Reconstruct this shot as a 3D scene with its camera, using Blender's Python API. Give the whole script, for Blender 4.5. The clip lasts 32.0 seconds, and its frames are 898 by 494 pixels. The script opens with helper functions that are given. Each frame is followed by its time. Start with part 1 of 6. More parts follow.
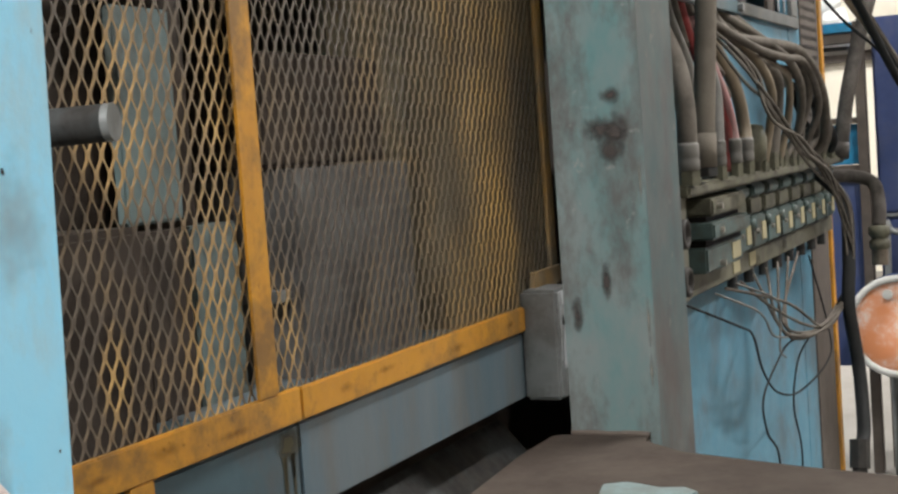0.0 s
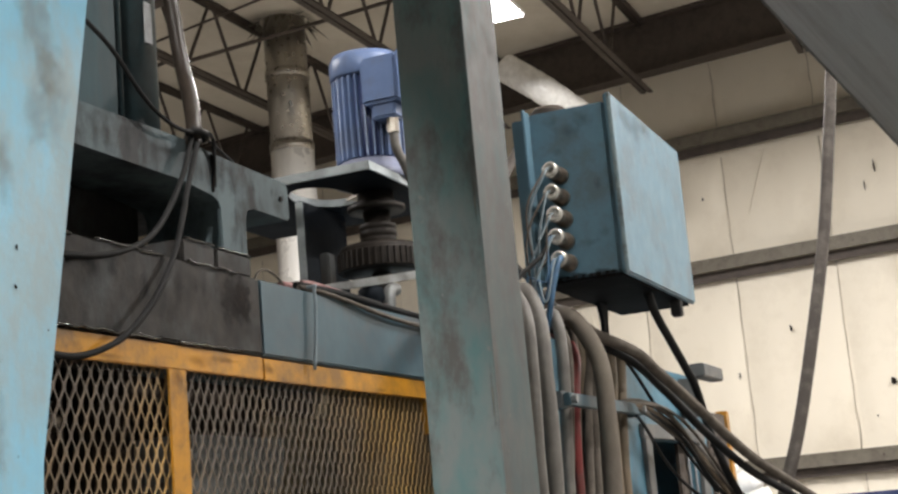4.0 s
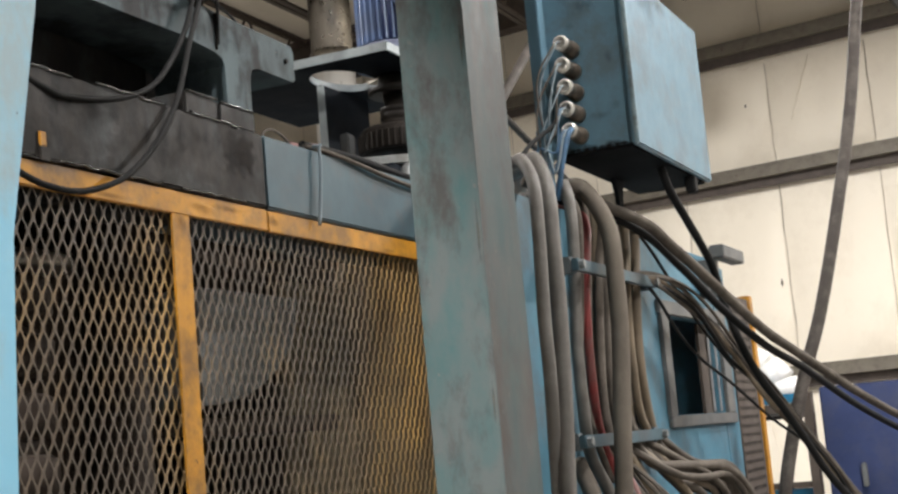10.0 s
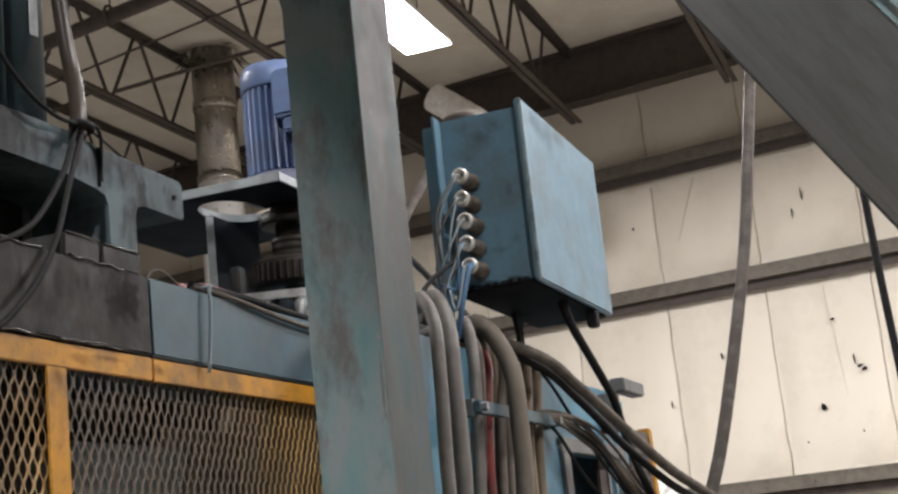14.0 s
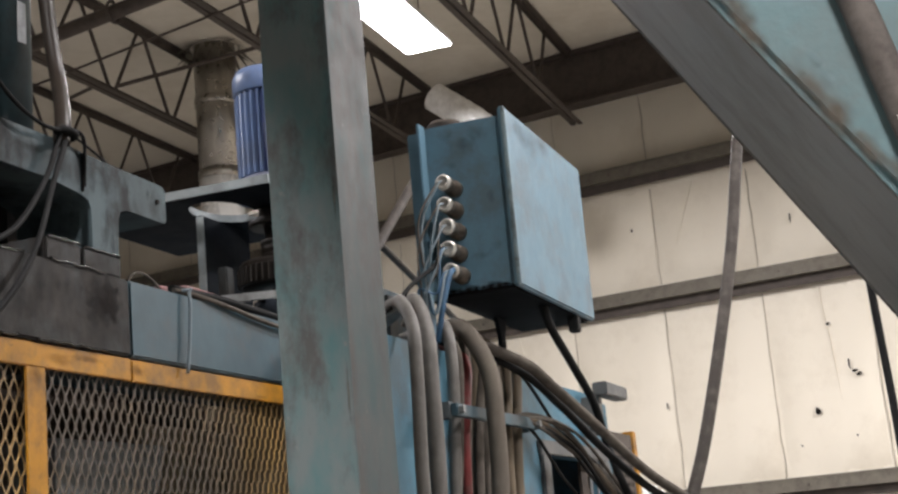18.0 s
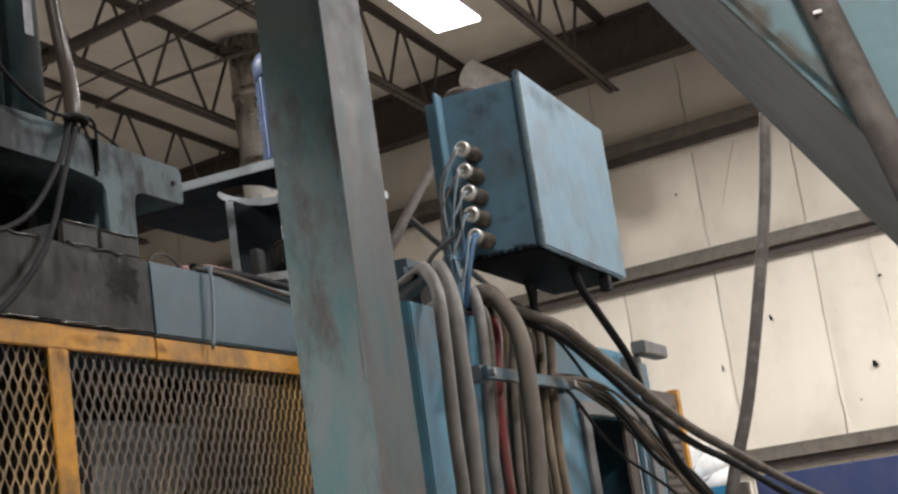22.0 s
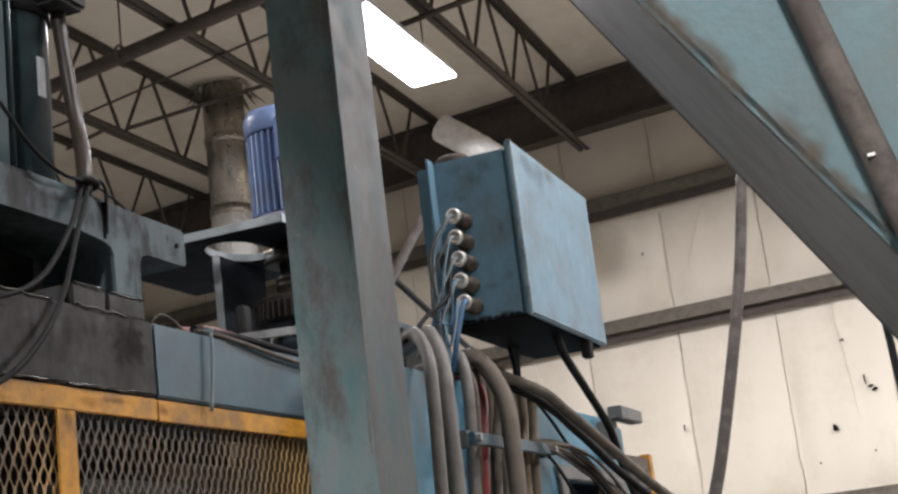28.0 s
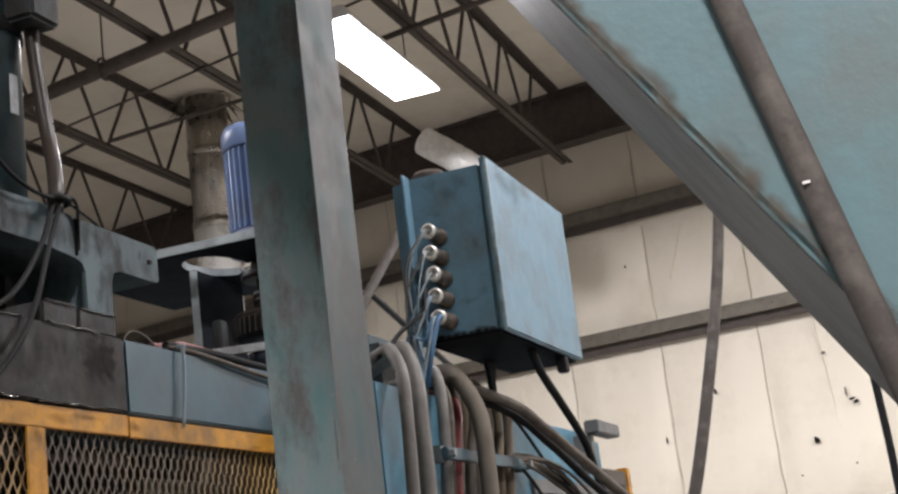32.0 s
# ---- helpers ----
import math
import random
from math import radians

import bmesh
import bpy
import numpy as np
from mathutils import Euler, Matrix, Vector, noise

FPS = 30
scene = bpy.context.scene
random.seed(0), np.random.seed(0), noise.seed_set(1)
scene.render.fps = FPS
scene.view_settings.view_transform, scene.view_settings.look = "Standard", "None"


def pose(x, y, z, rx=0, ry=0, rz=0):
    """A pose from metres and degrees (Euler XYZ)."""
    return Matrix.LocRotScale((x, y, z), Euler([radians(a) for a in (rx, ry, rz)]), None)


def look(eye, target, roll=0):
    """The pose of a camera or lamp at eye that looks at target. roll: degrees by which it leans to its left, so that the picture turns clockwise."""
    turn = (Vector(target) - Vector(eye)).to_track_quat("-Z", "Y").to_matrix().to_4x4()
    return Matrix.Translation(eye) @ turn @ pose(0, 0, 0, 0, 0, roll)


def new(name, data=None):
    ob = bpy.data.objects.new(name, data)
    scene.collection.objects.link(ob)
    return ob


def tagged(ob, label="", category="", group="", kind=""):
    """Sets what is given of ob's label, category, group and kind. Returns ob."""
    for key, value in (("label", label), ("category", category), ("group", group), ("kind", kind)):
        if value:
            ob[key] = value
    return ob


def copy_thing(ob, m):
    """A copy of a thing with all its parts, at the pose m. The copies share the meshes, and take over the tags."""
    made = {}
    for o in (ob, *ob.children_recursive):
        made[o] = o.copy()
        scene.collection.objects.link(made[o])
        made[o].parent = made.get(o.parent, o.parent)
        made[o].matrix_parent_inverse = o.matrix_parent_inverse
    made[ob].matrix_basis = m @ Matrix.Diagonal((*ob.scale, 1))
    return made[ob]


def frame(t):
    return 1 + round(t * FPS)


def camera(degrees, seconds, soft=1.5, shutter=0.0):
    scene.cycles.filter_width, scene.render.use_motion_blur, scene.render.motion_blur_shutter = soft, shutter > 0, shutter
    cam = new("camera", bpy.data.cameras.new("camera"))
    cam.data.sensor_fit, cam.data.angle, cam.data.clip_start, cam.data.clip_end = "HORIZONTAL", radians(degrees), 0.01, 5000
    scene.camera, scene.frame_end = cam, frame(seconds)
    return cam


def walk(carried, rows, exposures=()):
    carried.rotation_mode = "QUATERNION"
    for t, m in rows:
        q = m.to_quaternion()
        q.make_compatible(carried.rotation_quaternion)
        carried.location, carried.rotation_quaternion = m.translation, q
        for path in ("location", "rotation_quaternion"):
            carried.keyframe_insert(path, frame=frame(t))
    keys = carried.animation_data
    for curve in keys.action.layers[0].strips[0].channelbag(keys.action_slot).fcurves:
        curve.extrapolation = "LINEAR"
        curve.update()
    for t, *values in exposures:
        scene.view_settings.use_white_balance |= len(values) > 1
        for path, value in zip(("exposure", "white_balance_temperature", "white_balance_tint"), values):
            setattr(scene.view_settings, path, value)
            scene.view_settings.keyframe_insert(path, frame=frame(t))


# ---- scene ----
cam = camera(35.3, 32.0, 2.5)
PATH = [
    (0, (0.387, 0.498, 1.471), (2.202, 1.326, 1.336), -4.1),
    (0.5, (0.372, 0.493, 1.477), (2.177, 1.344, 1.354), -2.8),
    (1, (0.356, 0.488, 1.469), (2.154, 1.353, 1.329), -2.4),
    (1.5, (0.348, 0.473, 1.478), (2.159, 1.316, 1.371), -3.1),
    (2, (0.331, 0.446, 1.544), (2.179, 1.209, 1.595), -2.8),
    (2.5, (0.185, 0.371, 1.803), (2.033, 1.12, 1.96), -4.2),
    (3, (0.083, 0.29, 1.921), (1.91, 1.035, 2.25), -3.9),
    (3.5, (0.066, 0.268, 1.946), (1.89, 1.002, 2.311), -4.7),
    (4, (0.063, 0.256, 1.923), (1.887, 0.982, 2.307), -5.1),
    (4.5, (0.1, 0.268, 1.873), (1.94, 0.99, 2.184), -3.8),
    (6.5, (0.142, 0.209, 1.826), (2.004, 0.885, 2.104), -5.4),
    (7, (0.071, 0.158, 1.789), (1.917, 0.868, 2.083), -7.8),
    (7.5, (0.022, 0.115, 1.757), (1.852, 0.869, 2.042), -8.8),
    (8, (0.044, 0.128, 1.759), (1.867, 0.902, 2.04), -7.6),
    (8.5, (0.043, 0.129, 1.753), (1.859, 0.921, 2.027), -6.7),
    (9, (0.022, 0.126, 1.748), (1.827, 0.941, 2.028), -6.8),
    (9.5, (0.015, 0.114, 1.748), (1.819, 0.931, 2.03), -6.5),
    (10, (0.049, 0.157, 1.78), (1.857, 0.965, 2.06), -5.1),
    (10.5, (0.095, 0.215, 1.842), (1.914, 0.993, 2.135), -4.2),
    (11, (0.084, 0.205, 1.859), (1.905, 0.964, 2.189), -3.8),
    (11.5, (0.07, 0.181, 1.855), (1.9, 0.898, 2.229), -5.2),
    (12, (0.086, 0.18, 1.856), (1.919, 0.867, 2.266), -6.6),
    (12.5, (0.129, 0.198, 1.855), (1.968, 0.85, 2.295), -6.6),
    (13, (0.192, 0.218, 1.854), (2.04, 0.85, 2.284), -6.4),
    (13.5, (0.186, 0.238, 1.854), (2.035, 0.869, 2.283), -6.0),
    (15.5, (0.087, 0.151, 1.861), (1.926, 0.812, 2.291), -7.0),
    (16, (0.083, 0.145, 1.867), (1.916, 0.818, 2.297), -6.6),
    (16.5, (0.098, 0.142, 1.867), (1.933, 0.811, 2.297), -5.9),
    (17, (0.098, 0.141, 1.871), (1.936, 0.802, 2.305), -5.4),
    (17.5, (0.102, 0.144, 1.867), (1.942, 0.795, 2.303), -5.4),
    (18, (0.118, 0.149, 1.855), (1.964, 0.791, 2.28), -5.2),
    (18.5, (0.101, 0.144, 1.851), (1.946, 0.79, 2.274), -6.0),
    (19, (0.108, 0.131, 1.842), (1.947, 0.788, 2.273), -7.1),
    (19.5, (0.171, 0.147, 1.829), (2.023, 0.804, 2.2), -7.0),
    (20, (0.16, 0.136, 1.829), (2.014, 0.796, 2.188), -7.8),
    (20.5, (0.137, 0.122, 1.829), (1.977, 0.789, 2.24), -8.0),
    (21, (0.138, 0.135, 1.828), (1.969, 0.819, 2.249), -7.3),
    (21.5, (0.154, 0.123, 1.815), (1.982, 0.823, 2.228), -7.6),
    (22, (0.131, 0.082, 1.807), (1.953, 0.797, 2.214), -8.4),
    (22.5, (0.12, 0.091, 1.808), (1.943, 0.81, 2.207), -7.5),
    (23, (0.113, 0.107, 1.816), (1.935, 0.833, 2.205), -7.4),
    (23.5, (0.104, 0.108, 1.821), (1.925, 0.834, 2.217), -8.0),
    (24, (0.091, 0.111, 1.824), (1.912, 0.83, 2.233), -7.9),
    (24.5, (0.081, 0.113, 1.827), (1.904, 0.819, 2.247), -7.4),
    (25, (0.061, 0.113, 1.835), (1.89, 0.798, 2.27), -7.3),
    (25.5, (0.049, 0.103, 1.838), (1.88, 0.771, 2.288), -7.2),
    (26, (0.044, 0.109, 1.839), (1.876, 0.769, 2.296), -6.6),
    (26.5, (0.053, 0.116, 1.844), (1.884, 0.777, 2.301), -6.6),
    (28.5, (0.039, 0.122, 1.848), (1.872, 0.768, 2.318), -7.2),
    (29, (0.029, 0.117, 1.853), (1.865, 0.751, 2.327), -6.9),
    (29.5, (0.008, 0.12, 1.857), (1.844, 0.75, 2.335), -6.6),
    (30, (0.012, 0.116, 1.852), (1.85, 0.746, 2.327), -6.7),
    (30.5, (0.026, 0.116, 1.85), (1.862, 0.752, 2.323), -6.6),
    (31, (0.022, 0.109, 1.855), (1.859, 0.742, 2.328), -6.1),
    (31.5, (0.028, 0.102, 1.853), (1.864, 0.734, 2.332), -6.8),
    (32, (0.037, 0.089, 1.848), (1.874, 0.717, 2.328), -7.2),
]
walk(cam, [(t, look(eye, target, roll)) for t, eye, target, roll in PATH], (
    (0.0, 0.34, 6300, 7), (2.0, 0.32, 6350, 8), (3.2, 0.25, 6450, 9), (4.2, 0.12, 6500, 10), (7.0, 0.1, 6450, 10), (8.5, 0.24, 6400, 10),
    (10.0, 0.28, 6400, 10), (11.5, 0.12, 6450, 11), (13.0, 0.0, 6300, 13), (22.0, 0.0, 6300, 13), (28.0, 0.0, 6200, 14), (32.0, 0.0, 6200, 14)))

# ---- light ----
world = bpy.data.worlds.new("hall_world")
scene.world = world
world.use_nodes = True
wn = world.node_tree
wbg = wn.nodes["Background"]
wbg.inputs[0].default_value = (0.80, 0.86, 1.0, 1)
wbg.inputs[1].default_value = 0.05


def area_lamp(name, m, sx, sy, watts, colour):
    data = bpy.data.lights.new(name, "AREA")
    data.shape, data.size, data.size_y, data.energy, data.color = "RECTANGLE", sx, sy, watts, colour
    ob = new(name, data)
    ob.matrix_world = m
    return ob


# First lamp hangs in view; the others are unseen, added to light the scene.
LAMP_PLAN = ((9.42, 3.71, 390), (9.6, -3.3, 750), (3.5, 6.4, 190), (0.0, -3.6, 260), (3.6, -0.6, 200), (-2.8, 0.1, 640), (3.5, 9.5, 200))
for lx, ly, watts in LAMP_PLAN:
    area_lamp("high_bay_light", pose(lx, ly, 5.82), 1.7, 0.36, watts, (1.0, 0.955, 0.91))

# ---- materials ----
def mat(name, col, rough=0.6, metal=0.0, col2=None, scale=22.0, amount=0.5, dirt=None, dirt_scale=8.0, dirt_amount=0.5,
        streak=False, bump=0.15, bump_scale=60.0, rough2=0.15, island=0.0, wear=None, wear_scale=30.0, wear_at=0.6, spec=0.3):
    """A painted, worn or bare surface: fine grain, large stains, relief."""
    m = bpy.data.materials.new(name)
    m.use_nodes = True
    nt = m.node_tree
    b = nt.nodes["Principled BSDF"]
    b.inputs["Metallic"].default_value = metal
    b.inputs["Specular IOR Level"].default_value = spec
    tc = nt.nodes.new("ShaderNodeTexCoord")
    mp = nt.nodes.new("ShaderNodeMapping")
    nt.links.new(tc.outputs["Object"], mp.inputs[0])

    def noise_at(sc, det, vec, rg=0.6):
        n = nt.nodes.new("ShaderNodeTexNoise")
        n.inputs["Scale"].default_value = sc
        n.inputs["Detail"].default_value = det
        n.inputs["Roughness"].default_value = rg
        nt.links.new(vec, n.inputs["Vector"])
        return n.outputs["Fac"]

    def ramp(fac, a, c):
        r = nt.nodes.new("ShaderNodeMapRange")
        r.inputs["From Min"].default_value, r.inputs["From Max"].default_value = a, c
        nt.links.new(fac, r.inputs["Value"])
        return r.outputs["Result"]

    def mix(fac, a, c):
        x = nt.nodes.new("ShaderNodeMix")
        x.data_type = "RGBA"
        for k, v in ((6, a), (7, c)):
            if isinstance(v, tuple):
                x.inputs[k].default_value = (*v, 1)
            else:
                nt.links.new(v, x.inputs[k])
        if isinstance(fac, float):
            x.inputs[0].default_value = fac
        else:
            nt.links.new(fac, x.inputs[0])
        return x.outputs[2]

    def times(fac, k):
        x = nt.nodes.new("ShaderNodeMath")
        x.operation = "MULTIPLY"
        nt.links.new(fac, x.inputs[0])
        x.inputs[1].default_value = k
        return x.outputs[0]

    if streak:
        mp.inputs["Scale"].default_value = (1.0, 1.0, 0.16 if streak is True else streak)
    fine = noise_at(scale, 6, mp.outputs[0])
    colour = mix(times(ramp(fine, 0.38, 0.66), amount), col, col2 or tuple(c * 0.72 for c in col))
    if dirt:
        big = noise_at(dirt_scale, 9, mp.outputs[0], 0.72)
        colour = mix(times(ramp(big, 0.47, 0.62), dirt_amount), colour, dirt)
    if wear:
        colour = mix(times(ramp(noise_at(wear_scale, 8, tc.outputs["Object"], 0.7), wear_at, wear_at + 0.05), 0.85), colour, wear)
    if island:
        geo = nt.nodes.new("ShaderNodeNewGeometry")
        colour = mix(times(geo.outputs["Random Per Island"], island), colour, dirt or tuple(c * 0.5 for c in col))
    nt.links.new(colour, b.inputs["Base Color"])
    rr = nt.nodes.new("ShaderNodeMapRange")
    rr.inputs["To Min"].default_value, rr.inputs["To Max"].default_value = max(0.03, rough - rough2), min(1, rough + rough2)
    nt.links.new(noise_at(scale * 0.7, 4, tc.outputs["Object"]), rr.inputs["Value"])
    nt.links.new(rr.outputs["Result"], b.inputs["Roughness"])
    if bump:
        bp = nt.nodes.new("ShaderNodeBump")
        bp.inputs["Strength"].default_value = bump
        bp.inputs["Distance"].default_value = 0.004
        nt.links.new(noise_at(bump_scale, 5, tc.outputs["Object"]), bp.inputs["Height"])
        nt.links.new(bp.outputs[0], b.inputs["Normal"])
    return m


BLUE = mat("machine_blue_paint", (0.122, 0.22, 0.288), 0.42, col2=(0.1, 0.182, 0.236), dirt=(0.1, 0.13, 0.145), dirt_scale=6, dirt_amount=0.7, wear=(0.075, 0.085, 0.09), wear_scale=26, wear_at=0.76)
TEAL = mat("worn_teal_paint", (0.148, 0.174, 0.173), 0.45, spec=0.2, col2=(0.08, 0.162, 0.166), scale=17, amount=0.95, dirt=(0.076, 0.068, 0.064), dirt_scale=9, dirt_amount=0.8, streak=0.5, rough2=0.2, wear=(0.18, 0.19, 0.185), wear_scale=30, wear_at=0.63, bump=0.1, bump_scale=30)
LBLUE = mat("light_blue_paint", (0.2, 0.455, 0.61), 0.5, col2=(0.24, 0.44, 0.55), dirt=(0.27, 0.325, 0.325), dirt_scale=5, dirt_amount=0.8, streak=0.5, wear=(0.12, 0.12, 0.12), wear_scale=38, wear_at=0.7)
YELLOW = mat("yellow_guard_paint", (0.5, 0.235, 0.02), 0.5, col2=(0.37, 0.165, 0.022), dirt=(0.1, 0.062, 0.03), dirt_amount=0.7, dirt_scale=7, wear=(0.06, 0.04, 0.025), wear_scale=34, wear_at=0.66)
GREASY = mat("yellow_paint_gone_brown", (0.23, 0.185, 0.125), 0.5, col2=(0.36, 0.2, 0.05), scale=9, amount=0.9, dirt=(0.12, 0.1, 0.08), dirt_scale=7, dirt_amount=0.8)
GREYB = mat("streaked_grey_blue_paint", (0.118, 0.145, 0.16), 0.5, col2=(0.07, 0.12, 0.155), scale=9, amount=0.85, dirt=(0.12, 0.112, 0.1), dirt_amount=0.7, dirt_scale=6, streak=True)
TAN = mat("stained_tan_plate", (0.34, 0.29, 0.2), 0.6, col2=(0.3, 0.25, 0.17), dirt=(0.12, 0.1, 0.08), streak=True)
GBEAM = mat("dulled_blue_beam_paint", (0.056, 0.1, 0.122), 0.5, col2=(0.042, 0.072, 0.088), scale=9, amount=0.8, dirt=(0.07, 0.078, 0.082), dirt_scale=5, dirt_amount=0.8, wear=(0.03, 0.03, 0.03), wear_scale=22, wear_at=0.68, bump=0.2, bump_scale=18)
PALE = mat("pale_grey_plate", (0.36, 0.37, 0.38), 0.5, col2=(0.25, 0.27, 0.28), dirt=(0.12, 0.11, 0.1))
DIEM = mat("worn_die_steel", (0.19, 0.185, 0.18), 0.5, col2=(0.11, 0.105, 0.1), scale=9, amount=0.9, dirt=(0.07, 0.064, 0.06), dirt_scale=5, dirt_amount=0.7)
LPLATE = mat("bluish_platen_steel", (0.34, 0.36, 0.37), 0.5, col2=(0.24, 0.25, 0.26), scale=9, dirt=(0.13, 0.115, 0.1), dirt_scale=5)
CYAN = mat("cyan_rack_paint", (0.03, 0.22, 0.4), 0.45, dirt=(0.05, 0.08, 0.1))
ORANGE = mat("faded_orange_drum_paint", (0.65, 0.25, 0.11), 0.55, col2=(0.74, 0.5, 0.4), scale=5, amount=0.9, dirt=(0.68, 0.62, 0.57), dirt_scale=5, dirt_amount=0.95)
DRUMW = mat("scuffed_white_rim", (0.7, 0.69, 0.66), 0.5, dirt=(0.35, 0.33, 0.3))
OLIVE = mat("olive_valve_body", (0.112, 0.105, 0.072), 0.6, col2=(0.062, 0.06, 0.042), dirt=(0.037, 0.031, 0.023), scale=24, dirt_scale=14, dirt_amount=0.8)
VTEAL = mat("teal_valve_cap", (0.066, 0.098, 0.094), 0.55, col2=(0.05, 0.062, 0.052), dirt=(0.06, 0.05, 0.036), scale=26, dirt_scale=16, dirt_amount=0.85)
LABEL = mat("yellowed_label", (0.34, 0.3, 0.18), 0.6, dirt=(0.3, 0.26, 0.16), scale=30)
TANC = mat("tan_cable", (0.18, 0.14, 0.095), 0.55, col2=(0.09, 0.075, 0.06), scale=20)
LCABLE = mat("pale_grey_cable", (0.15, 0.14, 0.127), 0.55, col2=(0.09, 0.082, 0.074), scale=18, amount=0.8, dirt=(0.085, 0.077, 0.068))
PINK = mat("dusty_pink_hose", (0.27, 0.135, 0.13), 0.65, dirt=(0.17, 0.14, 0.125))
WIREB = mat("blue_wire", (0.06, 0.135, 0.235), 0.5, dirt=(0.1, 0.11, 0.12), dirt_scale=30)
WIREG = mat("grey_blue_wire", (0.2, 0.25, 0.28), 0.5)
WIPED = mat("wiped_blue_grey_paint", (0.092, 0.122, 0.132), 0.5, spec=0.06, col2=(0.06, 0.075, 0.08), scale=9, amount=0.85, dirt=(0.018, 0.017, 0.017), dirt_scale=7, dirt_amount=0.9, streak=0.6, bump=0.2, bump_scale=30)
CONN = mat("tarnished_brown_nickel", (0.2, 0.165, 0.13), 0.45, metal=0.7, col2=(0.1, 0.08, 0.065), scale=40, dirt=(0.05, 0.04, 0.034), dirt_scale=30)
NICKEL = mat("bright_nickel", (0.72, 0.69, 0.64), 0.35, metal=0.5, dirt=(0.3, 0.26, 0.2), dirt_scale=40, dirt_amount=0.6)
CHROME = mat("worn_nickel", (0.42, 0.385, 0.335), 0.42, metal=0.9, dirt=(0.17, 0.14, 0.11), dirt_scale=20, scale=30)
BRONZE = mat("oily_bronze_hose", (0.034, 0.026, 0.02), 0.4, spec=0.25, dirt=(0.022, 0.018, 0.015))
GLOSST = mat("glossy_dark_teal_cylinder", (0.02, 0.036, 0.041), 0.33, spec=0.35, col2=(0.03, 0.058, 0.066), dirt=(0.012, 0.012, 0.012), rough2=0.12, bump=0.25, bump_scale=12)
HOUSE = mat("dull_dark_teal_housing", (0.028, 0.046, 0.052), 0.6, spec=0.08, col2=(0.04, 0.075, 0.085), dirt=(0.06, 0.062, 0.06), dirt_scale=7, streak=True, bump=0.2)
OIL = mat("dark_oil_stain", (0.014, 0.012, 0.011), 0.5, spec=0.03)
EDGEB = mat("rubbed_pale_blue_edge", (0.24, 0.3, 0.31), 0.5, col2=(0.14, 0.21, 0.24), scale=26, amount=0.9, dirt=(0.08, 0.07, 0.062), dirt_scale=16, dirt_amount=0.7)
UNDERSHADE = mat("shade_black_underside", (0.006, 0.0065, 0.007), 0.7, spec=0.02, col2=(0.012, 0.013, 0.014), scale=9)
# Bracket underside's shade is put into this near-black, along with the oil.
UNDER = mat("shade_black_oily_steel", (0.014, 0.017, 0.022), 0.6, dirt=(0.022, 0.026, 0.03), spec=0.02)
SCUFF = mat("brown_scuff", (0.06, 0.056, 0.052), 0.6)
FRAMEB = mat("dulled_teal_plate", (0.15, 0.2, 0.2), 0.55, col2=(0.1, 0.14, 0.14), scale=12, dirt=(0.09, 0.085, 0.075), dirt_scale=6, dirt_amount=0.7)
FRAMEM = mat("grime_brown_frame_steel", (0.12, 0.125, 0.125), 0.55, col2=(0.075, 0.075, 0.075), scale=14, dirt=(0.17, 0.16, 0.145), dirt_scale=6, dirt_amount=0.6)
COND = mat("scuffed_grey_conduit", (0.065, 0.056, 0.05), 0.55, col2=(0.045, 0.04, 0.036), scale=12, dirt=(0.14, 0.125, 0.11), dirt_scale=16, dirt_amount=0.5, spec=0.1)
LBLUE2 = mat("light_blue_panel_paint", (0.078, 0.2, 0.275), 0.5, col2=(0.065, 0.165, 0.23), dirt=(0.085, 0.105, 0.12), dirt_amount=0.6, dirt_scale=5)
MESHY = mat("grimy_yellow_mesh", (0.5, 0.315, 0.115), 0.5, col2=(0.29, 0.19, 0.085), scale=5, amount=0.9, dirt=(0.16, 0.122, 0.08), dirt_scale=3.2, dirt_amount=0.8, bump=0)
# The pale wear specks paint in the white glints on the grease.
GREASE = mat("greasy_dark_steel", (0.026, 0.025, 0.024), 0.5, spec=0.07, col2=(0.05, 0.044, 0.039), scale=30, amount=0.8, dirt=(0.062, 0.068, 0.07), dirt_scale=6, dirt_amount=0.75, wear=(0.2, 0.2, 0.195), wear_scale=38, wear_at=0.71, streak=0.6, rough2=0.3, bump=0.45, bump_scale=25)
WET = mat("wet_oil_film", (0.012, 0.011, 0.01), 0.12, spec=0.7, scale=40, bump=0.6, bump_scale=90)
SOOT = mat("oil_black_casting", (0.026, 0.022, 0.019), 0.5, spec=0.12, col2=(0.016, 0.014, 0.013), dirt=(0.045, 0.037, 0.031), dirt_scale=14, bump=0.2)
# The shade inside press and cabinet is put into this dark base.
DARK = mat("shade_dark_interior_steel", (0.07, 0.055, 0.045), 0.6, spec=0.1, col2=(0.042, 0.033, 0.027), scale=7, dirt=(0.03, 0.024, 0.02))
GREY = mat("grey_steel", (0.25, 0.26, 0.26), 0.45, metal=0.3, dirt=(0.09, 0.08, 0.07))
VENT = mat("dented_silver_vent_sheet", (0.92, 0.92, 0.9), 0.35, metal=0.0, spec=0.6, amount=0.9, col2=(0.76, 0.76, 0.74), dirt=(0.5, 0.48, 0.44), dirt_amount=0.35, bump=0.5, bump_scale=14)
